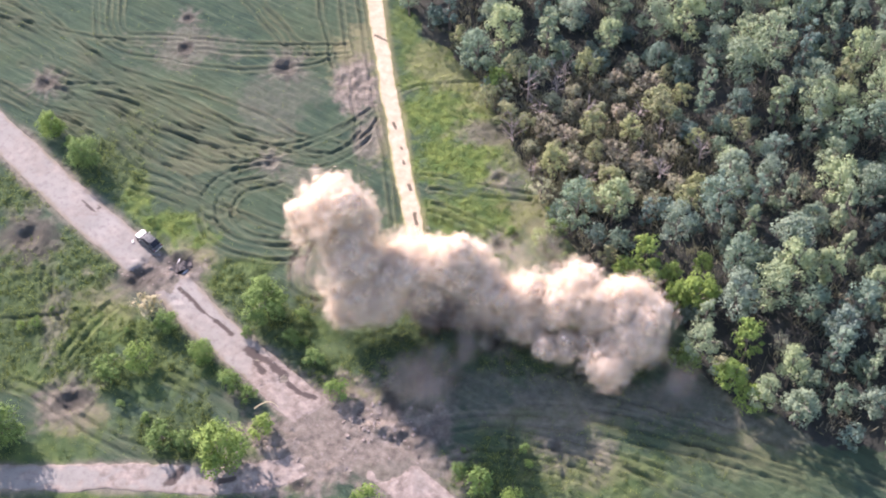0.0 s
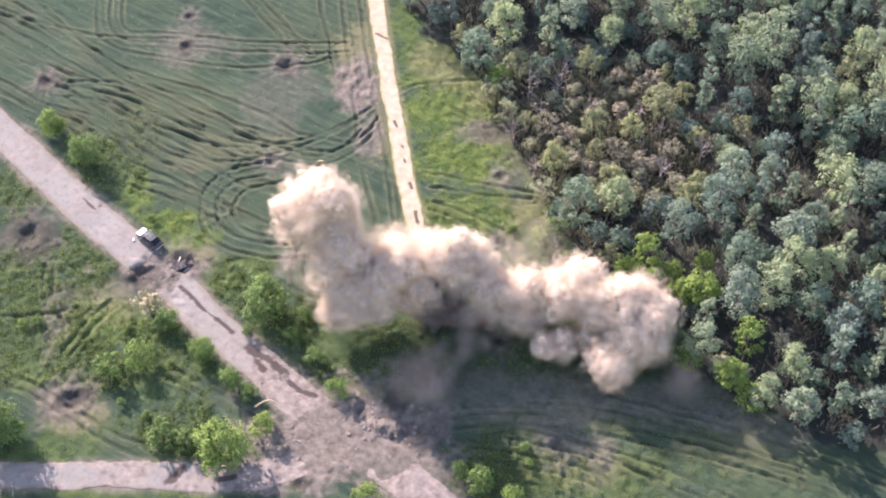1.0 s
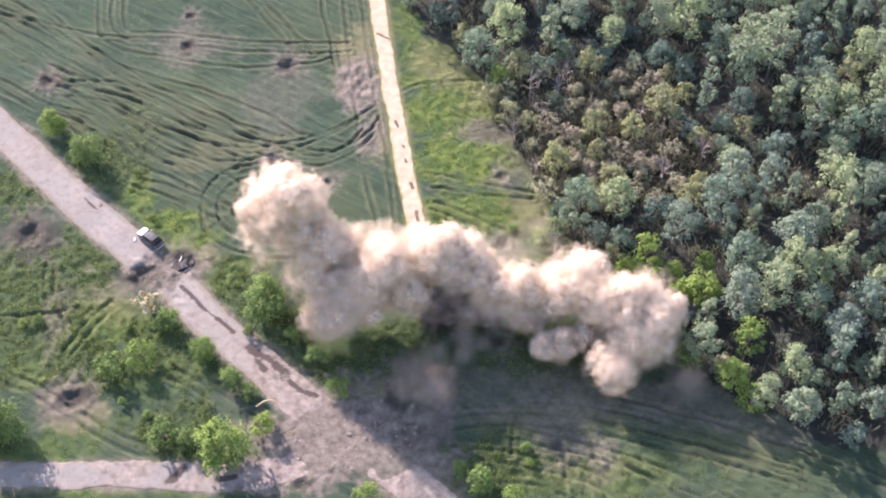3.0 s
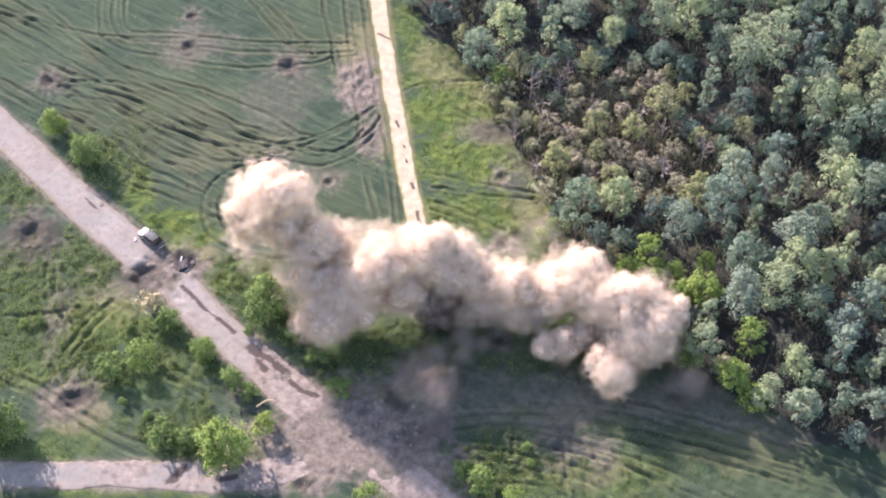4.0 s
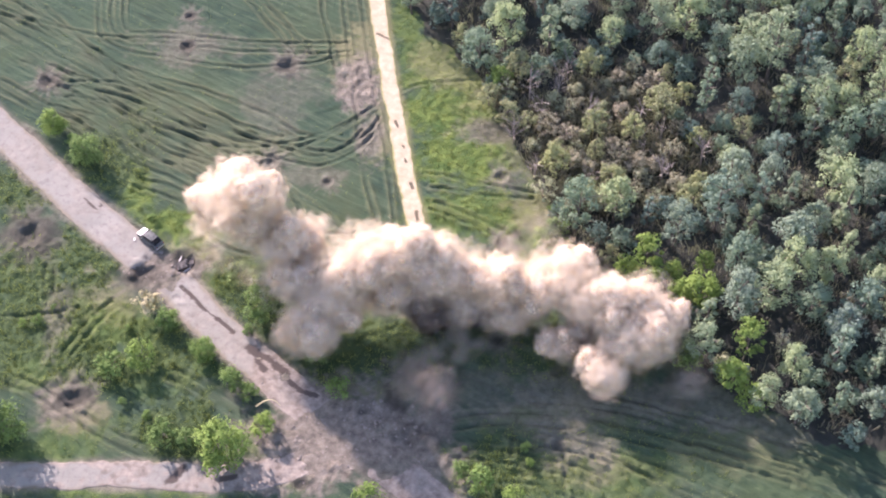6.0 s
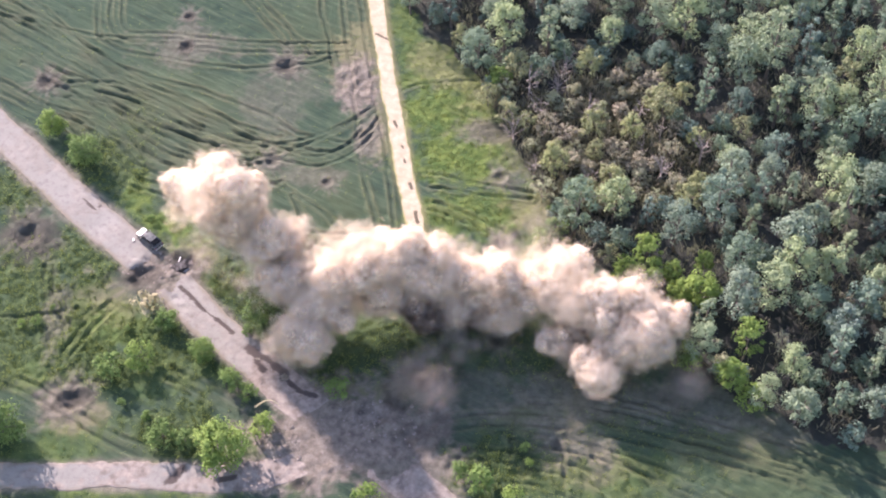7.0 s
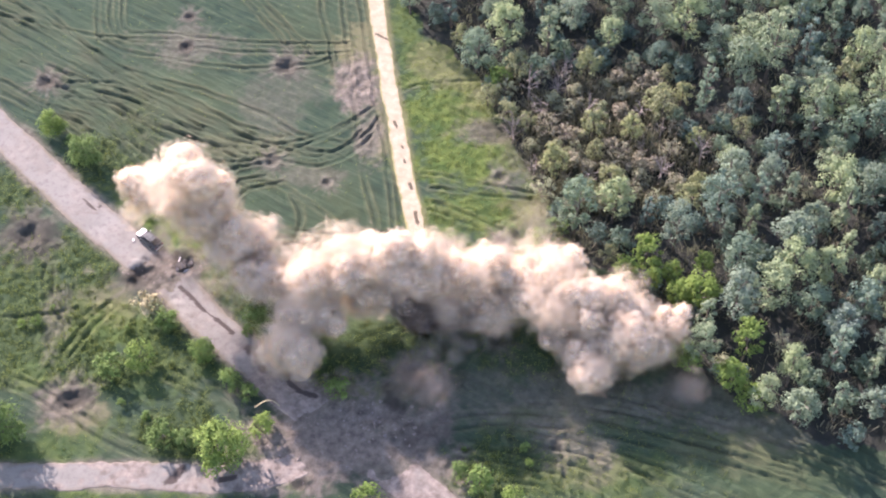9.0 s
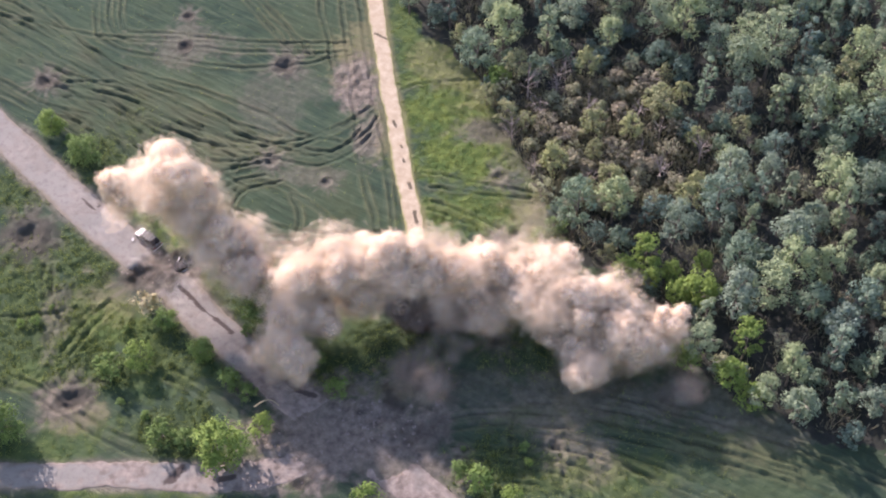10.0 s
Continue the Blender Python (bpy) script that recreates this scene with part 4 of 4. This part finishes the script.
lobe("field", 4.5, [(0, -7.7, -11.8, 8.4), (2.5, -10.9, -12.2, 8.8), (5.5, -14.0, -12.2, 9.2), (7.5, -17.4, -12.5, 9.5), (10, -20.6, -13.1, 9.8)], 5, 1.24)
lobe("field", 3.3, [(0, -8.6, -13.3, 5.5), (2.5, -11.0, -13.9, 5.8), (5.5, -14.1, -14.9, 6.0), (7.5, -15.8, -15.4, 6.2), (10, -17.4, -16.2, 6.5)], 5, 1.68)
lobe("field", 4.2, [(0, -5.2, -10.0, 9.8), (2.5, -8.1, -9.9, 10.2), (5.5, -10.1, -10.4, 10.6), (7.5, -12.5, -10.9, 10.8), (10, -14.9, -11.5, 11.2)], 5, 1.26)
lobe("field", 3.8, [(0, -3.2, -11.8, 7.0), (2.5, -5.2, -12.3, 7.0), (5.5, -7.5, -12.4, 7.0), (7.5, -9.7, -12.6, 7.0), (10, -11.8, -12.6, 7.0)], 5, 1.17)
lobe("field", 4.6, [(0, 1.3, -10.2, 11.2), (2.5, 0.1, -8.9, 11.5), (5.5, -4.2, -9.4, 12.0), (7.5, -6.4, -10.2, 12.2), (10, -8.4, -11.3, 12.6)], 6, 1.17)
lobe("field", 4.2, [(0, 4.8, -10.3, 8.4), (2.5, 4.2, -9.5, 9.1), (5.5, 0.1, -10.6, 9.9), (7.5, -1.5, -11.2, 10.5), (10, -4.0, -11.5, 11.2)], 5, 1.26)
lobe("field", 3.6, [(0, 1.3, -11.0, 4.0), (2.5, 0.5, -11.0, 4.2), (5.5, -2.0, -12.0, 4.5), (7.5, -2.8, -12.3, 4.8), (10, -4.5, -12.3, 5.0)], 5, 1.22, SHADED_BILLOWS)
lobe("field", 3.5, [(0, 7.7, -12.8, 7.0), (2.5, 8.3, -12.1, 7.7), (5.5, 5.4, -11.4, 8.5), (7.5, 3.3, -11.2, 9.1), (10, 2.0, -10.5, 9.8)], 5, 1.84)
lobe("edge", 4.1, [(0, 12.7, -12.3, 6.0), (2.5, 11.3, -11.7, 6.6), (5.5, 8.9, -11.0, 7.3), (7.5, 7.9, -9.9, 7.8), (10, 6.4, -9.0, 8.4)], 5, 1.59)
lobe("edge", 3.3, [(0, 12.0, -14.9, 4.2), (2.5, 12.1, -13.2, 4.3), (5.5, 9.7, -13.2, 4.5), (7.5, 7.9, -13.2, 4.7), (10, 5.9, -13.3, 4.8)], 5, 1.51)
lobe("edge", 4.2, [(0, 16.8, -14.1, 7.2), (2.5, 16.9, -12.3, 7.5), (5.5, 14.4, -12.2, 7.9), (7.5, 13.2, -11.4, 8.1), (10, 11.3, -10.8, 8.4)], 5, 1.49)
lobe("field", 3.1, [(0, -0.8, -12.6, 2.5), (2.5, -0.8, -12.3, 2.5), (5.5, -1.2, -12.6, 2.5), (7.5, -1.6, -13.0, 2.5), (10, -2.0, -13.0, 2.5)], 4, 1.2, SHADED_BILLOWS)
lobe("field", 3.1, [(0, 5.5, -13.2, 3.0), (2.5, 5.5, -12.7, 3.0), (5.5, 4.7, -12.7, 3.0), (7.5, 3.8, -13.0, 3.0), (10, 2.6, -13.2, 3.0)], 4, 1.2, SHADED_BILLOWS)
lobe("edge", 3.6, [(0, 19.7, -12.3, 8.4), (2.5, 20.3, -11.0, 8.7), (5.5, 18.6, -10.2, 9.1), (7.5, 17.6, -10.4, 9.3), (10, 16.1, -10.6, 9.6)], 5, 1.48)
lobe("edge", 4.1, [(0, 22.5, -15.3, 6.0), (2.5, 22.6, -14.5, 6.3), (5.5, 20.9, -13.7, 6.7), (7.5, 17.6, -14.5, 6.9), (10, 14.7, -15.4, 7.2)], 5, 1.34)
lobe("edge", 4.1, [(0, 25.4, -14.9, 8.4), (2.5, 26.2, -14.9, 8.7), (5.5, 24.7, -15.1, 9.1), (7.5, 22.2, -15.3, 9.3), (10, 20.0, -15.3, 9.6)], 5, 1.34)
lobe("edge", 4.3, [(0, 28.7, -16.0, 7.2), (2.5, 29.9, -15.8, 7.2), (5.5, 29.8, -16.8, 7.2), (7.5, 28.0, -16.8, 7.2), (10, 25.6, -16.8, 7.2)], 5, 1.44)
lobe("edge", 2.3, [(0, 30.4, -16.8, 7.2), (2.5, 32.4, -15.8, 7.2), (5.5, 32.8, -16.8, 7.2), (7.5, 33.0, -17.6, 7.2), (10, 32.9, -18.2, 7.2)], 4, 1.59)
lobe("edge", 4.1, [(0, 25.6, -19.5, 5.4), (2.5, 26.4, -19.4, 5.6), (5.5, 25.5, -20.2, 5.7), (7.5, 24.7, -20.2, 5.8), (10, 23.9, -19.8, 6.0)], 5, 1.34)
lobe("edge", 3.4, [(0, 23.2, -22.1, 4.2), (2.5, 23.8, -22.4, 4.3), (5.5, 22.3, -23.2, 4.5), (7.5, 21.0, -22.8, 4.7), (10, 20.0, -21.2, 4.8)], 5, 1.42)
lobe("edge", 2.2, [(0, 23.4, -23.0, 4.0), (2.5, 24.0, -23.4, 4.1), (5.5, 22.8, -24.7, 4.3), (7.5, 21.2, -25.2, 4.4), (10, 19.4, -25.3, 4.5)], 4, 1.28)
lobe("edge", 1.9, [(0, 14.9, -19.9, 4.0), (2.5, 14.4, -20.1, 4.1), (5.5, 15.1, -19.9, 4.3), (7.5, 15.5, -19.2, 4.4), (10, 16.4, -18.5, 4.5)], 6, 1.3)
lobe("edge", 2.3, [(0, 18.2, -19.4, 4.0), (2.5, 17.6, -19.3, 4.1), (5.5, 18.0, -19.2, 4.3), (7.5, 18.0, -18.9, 4.4), (10, 18.2, -18.2, 4.5)], 6, 1.3)
lobe("edge", 2.2, [(0, 21.3, -18.3, 4.2), (2.5, 20.9, -17.9, 4.3), (5.5, 20.1, -17.5, 4.5), (7.5, 19.3, -17.1, 4.7), (10, 17.6, -16.7, 4.8)], 5, 1.3)
lobe("edge", 3.6, [(0, 28.0, -20.0, 4.8), (2.5, 29.0, -20.0, 4.8), (5.5, 28.9, -20.2, 4.8), (10, 27.9, -20.8, 4.8)], 5, 1.6)
lobe("thin", 2.0, [(0, 5.0, -18.0, 3.0), (5.5, 3.8, -18.0, 3.0), (10, 2.1, -18.0, 3.0)], 4, 1.46)
lobe("thin", 2.4, [(0, 2.0, -20.2, 3.0), (5.5, 1.2, -20.4, 3.0), (10, 0.0, -20.6, 3.0)], 5, 1.3)
lobe("thin", 2.8, [(0, -0.9, -23.4, 3.0), (5.5, -1.5, -23.8, 3.0), (10, -2.5, -24.0, 3.0)], 5, 1.3)
lobe("thin", 3.8, [(0, -3.9, -27.1, 2.5), (5.5, -3.5, -28.0, 2.5), (10, -3.9, -27.1, 2.5)], 4, 1.14)
lobe("thin", 3.7, [(0, 14.4, -9.2, 9.0), (5.5, 13.7, -8.2, 9.0), (10, 12.9, -7.2, 9.0)], 4, 1.40)
lobe("thin", 3.0, [(0, -18.8, -4.1, 6.0), (5.5, -29.9, -3.1, 6.0), (10, -41.6, -4.1, 6.0)], 6, 2.83)
lobe("thin", 2.6, [(0, -18.8, -6.5, 5.0), (5.5, -27.4, -3.4, 5.0), (10, -36.9, -1.3, 5.0)], 6, 3.38)
lobe("thin", 3.7, [(0, 32.0, -23.7, 3.0), (5.5, 32.8, -23.7, 3.0), (10, 31.9, -24.6, 3.0)], 3, 1.40)


# ---- vehicles and wreckage ----
def obj_part(name, bm, material, parent, label="", smooth_faces=False):
    me = bpy.data.meshes.new(name)
    bm.to_mesh(me)
    bm.free()
    if smooth_faces:
        me.polygons.foreach_set("use_smooth", np.ones(len(me.polygons), dtype=bool))
    return part(name, me, material, parent, label)


M_PAINT = mat_plain("white_car_paint", (0.42, 0.42, 0.42), (0.62, 0.61, 0.59), 1.2, 0.35)
M_GLASS = mat_plain("dark_car_glass", (0.012, 0.014, 0.018), (0.02, 0.024, 0.03), 2.0, 0.08)
M_RUBBER = mat_plain("tyre_rubber", (0.018, 0.018, 0.018), (0.03, 0.03, 0.03), 6.0, 0.9)
M_STEEL = mat_plain("rim_steel", (0.3, 0.3, 0.31), (0.45, 0.45, 0.46), 5.0, 0.4, 0.8)
M_SCORCH = mat_plain("scorched_metal", (0.02, 0.019, 0.019), (0.1, 0.092, 0.088), 3.0, 0.85)
M_DARK_PAINT = mat_plain("dark_car_paint", (0.03, 0.035, 0.035), (0.12, 0.125, 0.125), 1.5, 0.7)
M_LAMP = mat_plain("lamp_plastic", (0.5, 0.5, 0.48), (0.6, 0.6, 0.58), 4.0, 0.2)
M_TAIL = mat_plain("tail_lamp_plastic", (0.25, 0.02, 0.02), (0.32, 0.03, 0.025), 4.0, 0.25)
M_RUBBLE = mat_plain("broken_asphalt", (0.14, 0.12, 0.103), (0.29, 0.25, 0.215), 2.0, 0.95)


def loft(sections):
    """A closed hull through rings of equal length."""
    bm = bmesh.new()
    rings = [[bm.verts.new(v) for v in ring] for ring in sections]
    n = len(rings[0])
    for a, b in zip(rings[:-1], rings[1:]):
        for k in range(n):
            bm.faces.new((a[k], a[(k + 1) % n], b[(k + 1) % n], b[k]))
    bm.faces.new(rings[0][::-1])
    bm.faces.new(rings[-1])
    bmesh.ops.recalc_face_normals(bm, faces=bm.faces)
    return bm


def hull_ring(x, w, z0, z1, tuck=0.12):
    """A car body's section across its length: sills, flanks and shoulders."""
    half = [(w - 0.06, z0), (w, z0 + 0.12), (w, z0 + (z1 - z0) * 0.62), (w - tuck * 0.5, z1 - 0.04), (w - tuck * 1.6, z1)]
    return [(x, y, z) for y, z in half] + [(x, -y, z) for y, z in reversed(half)]


def wheel(parent, x, y):
    bm = bmesh.new()
    bmesh.ops.create_cone(bm, cap_ends=False, segments=18, radius1=0.32, radius2=0.32, depth=0.2)
    outer = [e for e in bm.edges if e.is_boundary]
    out = bmesh.ops.extrude_edge_only(bm, edges=outer)
    for v in [g for g in out["geom"] if isinstance(g, bmesh.types.BMVert)]:
        v.co.x *= 0.68
        v.co.y *= 0.68
    bmesh.ops.rotate(bm, verts=bm.verts, matrix=Matrix.Rotation(math.pi / 2, 3, "X"))
    tyre = obj_part("wheel", bm, M_RUBBER, parent, smooth_faces=True)
    tyre.matrix_basis = pose(x, y, 0.32)
    bm = bmesh.new()
    bmesh.ops.create_cone(bm, cap_ends=True, segments=14, radius1=0.22, radius2=0.19, depth=0.16)
    bmesh.ops.rotate(bm, verts=bm.verts, matrix=Matrix.Rotation(math.pi / 2, 3, "X"))
    obj_part("rim", bm, M_STEEL, tyre)


def box(size, at, bevel=0.02, shear=0.0):
    bm = bmesh.new()
    bmesh.ops.create_cube(bm, size=1)
    for v in bm.verts:
        v.co = Vector((v.co.x * size[0] + shear * v.co.z, v.co.y * size[1], v.co.z * size[2])) + Vector(at)
    if bevel:
        bmesh.ops.bevel(bm, geom=bm.edges[:], offset=bevel, segments=1, affect="EDGES")
    return bm


def build_car():
    car = tagged(new("car"), "dark car with white bonnet on the road", "car")
    stations = [(-2.15, 0.74, 0.36, 0.72), (-2.08, 0.82, 0.26, 0.86), (-1.4, 0.87, 0.22, 0.92), (-0.4, 0.88, 0.2, 0.93), (0.7, 0.88, 0.2, 0.93), (1.4, 0.86, 0.22, 0.86), (2.0, 0.8, 0.26, 0.72), (2.15, 0.7, 0.36, 0.6)]
    # Body, roof and pillars are dark; bonnet, mirrors and rear bumper are white.
    obj_part("body", loft([hull_ring(*q) for q in stations]), M_DARK_PAINT, car, "dark body")
    bonnet = [(0.95, 0.74, 0.9, 0.965), (1.4, 0.76, 0.86, 0.93), (1.95, 0.72, 0.74, 0.82), (2.17, 0.66, 0.5, 0.72)]
    obj_part("bonnet", loft([[(x, w, a), (x, w * 0.96, b), (x, -w * 0.96, b), (x, -w, a)] for x, w, a, b in bonnet]), M_PAINT, car, "white bonnet")
    cabin = [(-1.75, 0.66, 0.9, 0.98), (-1.15, 0.64, 0.9, 1.42), (0.0, 0.64, 0.9, 1.47), (0.55, 0.64, 0.9, 1.4), (1.15, 0.68, 0.86, 0.92)]
    obj_part("cabin", loft([hull_ring(x, w + 0.1, z0, z1, 0.2) for x, w, z0, z1 in cabin]), M_GLASS, car, "dark window glass")
    roof = [(-1.12, 0.56, 1.41, 1.455), (-0.5, 0.6, 1.44, 1.5), (0.1, 0.6, 1.44, 1.5), (0.5, 0.56, 1.4, 1.44)]
    obj_part("roof", loft([[(x, w, a), (x, w, b), (x, -w, b), (x, -w, a)] for x, w, a, b in roof]), M_DARK_PAINT, car, "dark roof")
    for y in (-0.68, 0.68):
        obj_part("pillar", box((0.09, 0.07, 0.52), (-0.25, y, 1.17), 0.015), M_DARK_PAINT, car)
        obj_part("pillar", box((0.1, 0.07, 0.6), (0.85, y, 1.16), 0.015, -0.95), M_DARK_PAINT, car)
        obj_part("pillar", box((0.16, 0.07, 0.56), (-1.42, y, 1.16), 0.015, 0.8), M_DARK_PAINT, car)
        obj_part("headlight", box((0.12, 0.3, 0.14), (2.07, y * 0.82, 0.62), 0.03), M_LAMP, car)
        obj_part("tail_light", box((0.1, 0.22, 0.2), (-2.1, y * 0.95, 0.72), 0.03), M_TAIL, car)
        obj_part("mirror", box((0.12, 0.16, 0.12), (0.75, y * 1.4, 1.0), 0.03), M_PAINT, car)
        for x in (-1.3, 1.32):
            wheel(car, x, y * 1.17)
    obj_part("bumper", box((0.14, 1.5, 0.2), (2.12, 0, 0.36), 0.04), M_SCORCH, car, "dark front bumper")
    obj_part("bumper", box((0.14, 1.5, 0.22), (-2.12, 0, 0.38), 0.04), M_PAINT, car)
    x, y = -45.1, 1.5
    car.matrix_basis = pose(x, y, height_at(x, y) + 0.07, 0, 0, 139)
    car.scale = (1.04, 1.06, 1.06)


def crumple(bm, amount, scale, seed):
    for v in bm.verts:
        v.co += noise.noise_vector(v.co * scale + Vector((seed, seed * 2, 0))) * amount


def build_wreck():
    wreck = tagged(new("car_wreck"), "burnt-out blackened car wreck lying in a road crater", "wreck")
    bm = loft([hull_ring(x, w, 0.1, z1) for x, w, z1 in ((-1.9, 0.7, 0.5), (-1.2, 0.85, 0.75), (-0.6, 0.9, 1.05), (0.2, 0.9, 1.1), (0.8, 0.85, 0.7), (1.7, 0.75, 0.55))])
    bmesh.ops.subdivide_edges(bm, edges=bm.edges[:], cuts=2, use_grid_fill=True)
    crumple(bm, 0.35, 1.6, 3.0)
    obj_part("body", bm, M_SCORCH, wreck)
    for k, (x, y, rz) in enumerate(((-1.3, 0.95, 20), (1.2, 0.9, -15), (-1.2, -0.9, 5))):
        wheel(wreck, x, y)
    for x, y, z, rx, rz in ((0.3, -1.3, 0.25, 20, 25), (-0.9, 1.5, 0.3, -25, 60)):
        bm = box((1.3, 0.9, 0.05), (0, 0, 0), 0)
        bmesh.ops.subdivide_edges(bm, edges=bm.edges[:], cuts=3, use_grid_fill=True)
        crumple(bm, 0.16, 1.5, x)
        panel = obj_part("panel", bm, M_PAINT, wreck, "torn white body panel")
        panel.matrix_basis = pose(x, y, z, rx, 0, rz)
    x, y = -39.4, -2.8
    wreck.matrix_basis = pose(x, y, height_at(x, y) + 0.1, 6, -8, 15)
    wreck.scale = (0.85, 0.85, 0.85)
    bm = box((1.1, 0.5, 0.12), (0, 0, 0), 0.03)
    bmesh.ops.subdivide_edges(bm, edges=bm.edges[:], cuts=2, use_grid_fill=True)
    crumple(bm, 0.12, 2.0, 7.0)
    me = bpy.data.meshes.new("bumper_piece")
    bm.to_mesh(me)
    bm.free()
    me.materials.append(M_PAINT)
    scrap = tagged(new("metal_scrap", me), "white metal scrap lying at the wood's edge", "debris")
    x, y = 41.0, -21.7
    scrap.matrix_basis = pose(x, y, height_at(x, y) + 0.12, 20, 5, 40)
    piece = tagged(new("bumper_piece", me), "torn white bumper piece lying on the road", "debris")
    x, y = -47.7, 1.8
    piece.matrix_basis = pose(x, y, height_at(x, y) + 0.12, 5, 5, 100)
    piece.scale = (0.6, 0.6, 0.6)


build_car()
build_wreck()


# ---- rubble, branches, grass ----
def rubble_mesh(seed):
    bm = bmesh.new()
    bmesh.ops.create_icosphere(bm, subdivisions=2, radius=0.5)
    for v in bm.verts:
        v.co += noise.noise_vector(v.co * 1.8 + Vector((seed * 9.1, 0, 0))) * 0.32
        v.co.z *= 0.45
    me = bpy.data.meshes.new("asphalt_chunk")
    bm.to_mesh(me)
    bm.free()
    me.materials.append(M_RUBBLE)
    return me


CHUNKS = [rubble_mesh(k) for k in range(4)]
rng = np.random.default_rng(31)
for cx, cy, rx, ry, count, big in ((-8.3, -31.2, 6.5, 5, 40, 0.6), (-11.6, -28.4, 4, 2.5, 16, 0.5), (-22.5, -34.7, 4, 4, 20, 0.45), (-43.0, -3.9, 5.5, 2.6, 22, 0.45), (-24.9, -22.4, 3, 3, 10, 0.5), (-14.6, -33.8, 8, 6, 20, 0.4), (-2.0, -22.4, 5, 4, 10, 0.5)):
    for _ in range(count):
        x, y = cx + rng.normal() * rx * 0.5, cy + rng.normal() * ry * 0.5
        q = big * rng.uniform(0.35, 1.0)
        ob = tagged(new("asphalt_chunk", CHUNKS[rng.integers(4)]), "pale broken asphalt chunk thrown out by shelling", "rubble", "broken asphalt chunks")
        ob.matrix_basis = pose(x, y, height_at(x, y) + 0.08 * q, rng.uniform(-25, 25), rng.uniform(-25, 25), rng.uniform(0, 360))
        ob.scale = (q * rng.uniform(0.8, 1.5), q, q)


def build_branch():
    rings = [((t * 3.4, 1.1 * math.sin(t * 2.6), 0.15 + 0.5 * math.sin(t * 3.0)), 0.13 * (1 - 0.7 * t)) for t in np.linspace(0, 1, 9)]
    v, f = tube(rings, 6)
    me = mesh_from("fallen_branch", v, f)
    me.materials.append(M_LEAF_PALE)
    ob = tagged(new("fallen_branch", me), "pale bare fallen branch arching over the verge", "branch")
    x, y = -26.5, -28.3
    ob.matrix_basis = pose(x, y, height_at(x, y) + 1.2, 0, 0, -8)


def build_grass():
    """Weeds and grass tufts on the verges and the rough ground."""
    rng = np.random.default_rng(12)
    n = 90000
    x, y = rng.uniform(-88, 40, n), rng.uniform(-58, 76, n)
    z, m = relief(x, y)
    road = np.minimum.reduce([distance(x, y, ROAD_LINE, 9.0)[0] - 3.2, distance(x, y, LANE_LINE, 9.0)[0] - 2.3, distance(x, y, TRACK_LINE, 9.0)[0] - 1.6])
    want = (np.maximum(m["weed"] * 0.8, m["lush"] * 0.45) + 0.04) * (1 - m["soil"]) * (1 - m["burnt"]) * (1 - m["shady_litter"])
    keep = (rng.uniform(size=n) < want) & (road > 0)
    x, y, z, tall = x[keep], y[keep], z[keep], (0.16 + 0.26 * m["weed"] + 0.1 * m["lush"])[keep]
    quads = []
    for k in range(4):
        a = rng.uniform(0, math.tau, len(x))
        w = 0.075 * rng.uniform(0.6, 1.4, len(x))
        lean = rng.normal(0, 0.45, (len(x), 2)) * tall[:, None]
        h = tall * rng.uniform(0.6, 1.3, len(x))
        ox, oy = x + rng.normal(0, 0.18, len(x)), y + rng.normal(0, 0.18, len(x))
        dx, dy = np.cos(a) * w, np.sin(a) * w
        quads.append(np.stack([np.stack([ox - dx, oy - dy, z - 0.05], 1), np.stack([ox + dx, oy + dy, z - 0.05], 1), np.stack([ox + lean[:, 0], oy + lean[:, 1], z + h], 1)], 1).reshape(-1, 3))
    v = np.concatenate(quads)
    me = mesh_from("grass", v, np.arange(len(v)).reshape(-1, 3), flat=True)
    me.materials.append(M_GRASS)
    tagged(new("grass", me), "tufts of grass and weeds on the verges", "grass", kind="stuff")


def build_scrub():
    """Dry brush standing on the floor of the wood, densest where its trees are withered."""
    rng = np.random.default_rng(44)
    n = 60000
    x, y = rng.uniform(2, 75, n), rng.uniform(-32, 62, n)
    z, m = relief(x, y)
    wither = np.maximum.reduce([fade(np.hypot((x - cx) / rx, (y - cy) / ry), 0.7, 1.3) for cx, cy, rx, ry, _ in THIN])
    keep = (rng.uniform(size=n) < m["shady_litter"] * (0.15 + 0.85 * wither) * np.clip(fbm(x * 0.3, y * 0.3, 47) * 3.0 - 0.7, 0.1, 1))
    x, y, z = x[keep], y[keep], z[keep]
    tris = []
    for k in range(4):
        h = rng.uniform(0.5, 1.9, len(x))
        a, w = rng.uniform(0, math.tau, len(x)), rng.uniform(0.05, 0.11, len(x))
        foot = np.stack([x + rng.normal(0, 0.25, len(x)), y + rng.normal(0, 0.25, len(x)), z - 0.05], 1)
        tip = foot + np.stack([rng.normal(0, 0.4, len(x)) * h, rng.normal(0, 0.4, len(x)) * h, h], 1)
        side = np.stack([np.cos(a) * w, np.sin(a) * w, 0 * a], 1)
        tris.append(np.stack([foot, tip - side, tip + side], 1).reshape(-1, 3))
    v = np.concatenate(tris)
    me = mesh_from("scrub", v, np.arange(len(v)).reshape(-1, 3), flat=True)
    me.materials.append(M_SCRUB)
    tagged(new("scrub", me), "dry brown brush on the floor of the wood", "undergrowth", kind="stuff")


build_branch()
build_grass()
build_scrub()


def motions():
    for thing, rows in MOVES:
        walk(thing, rows)


motions()
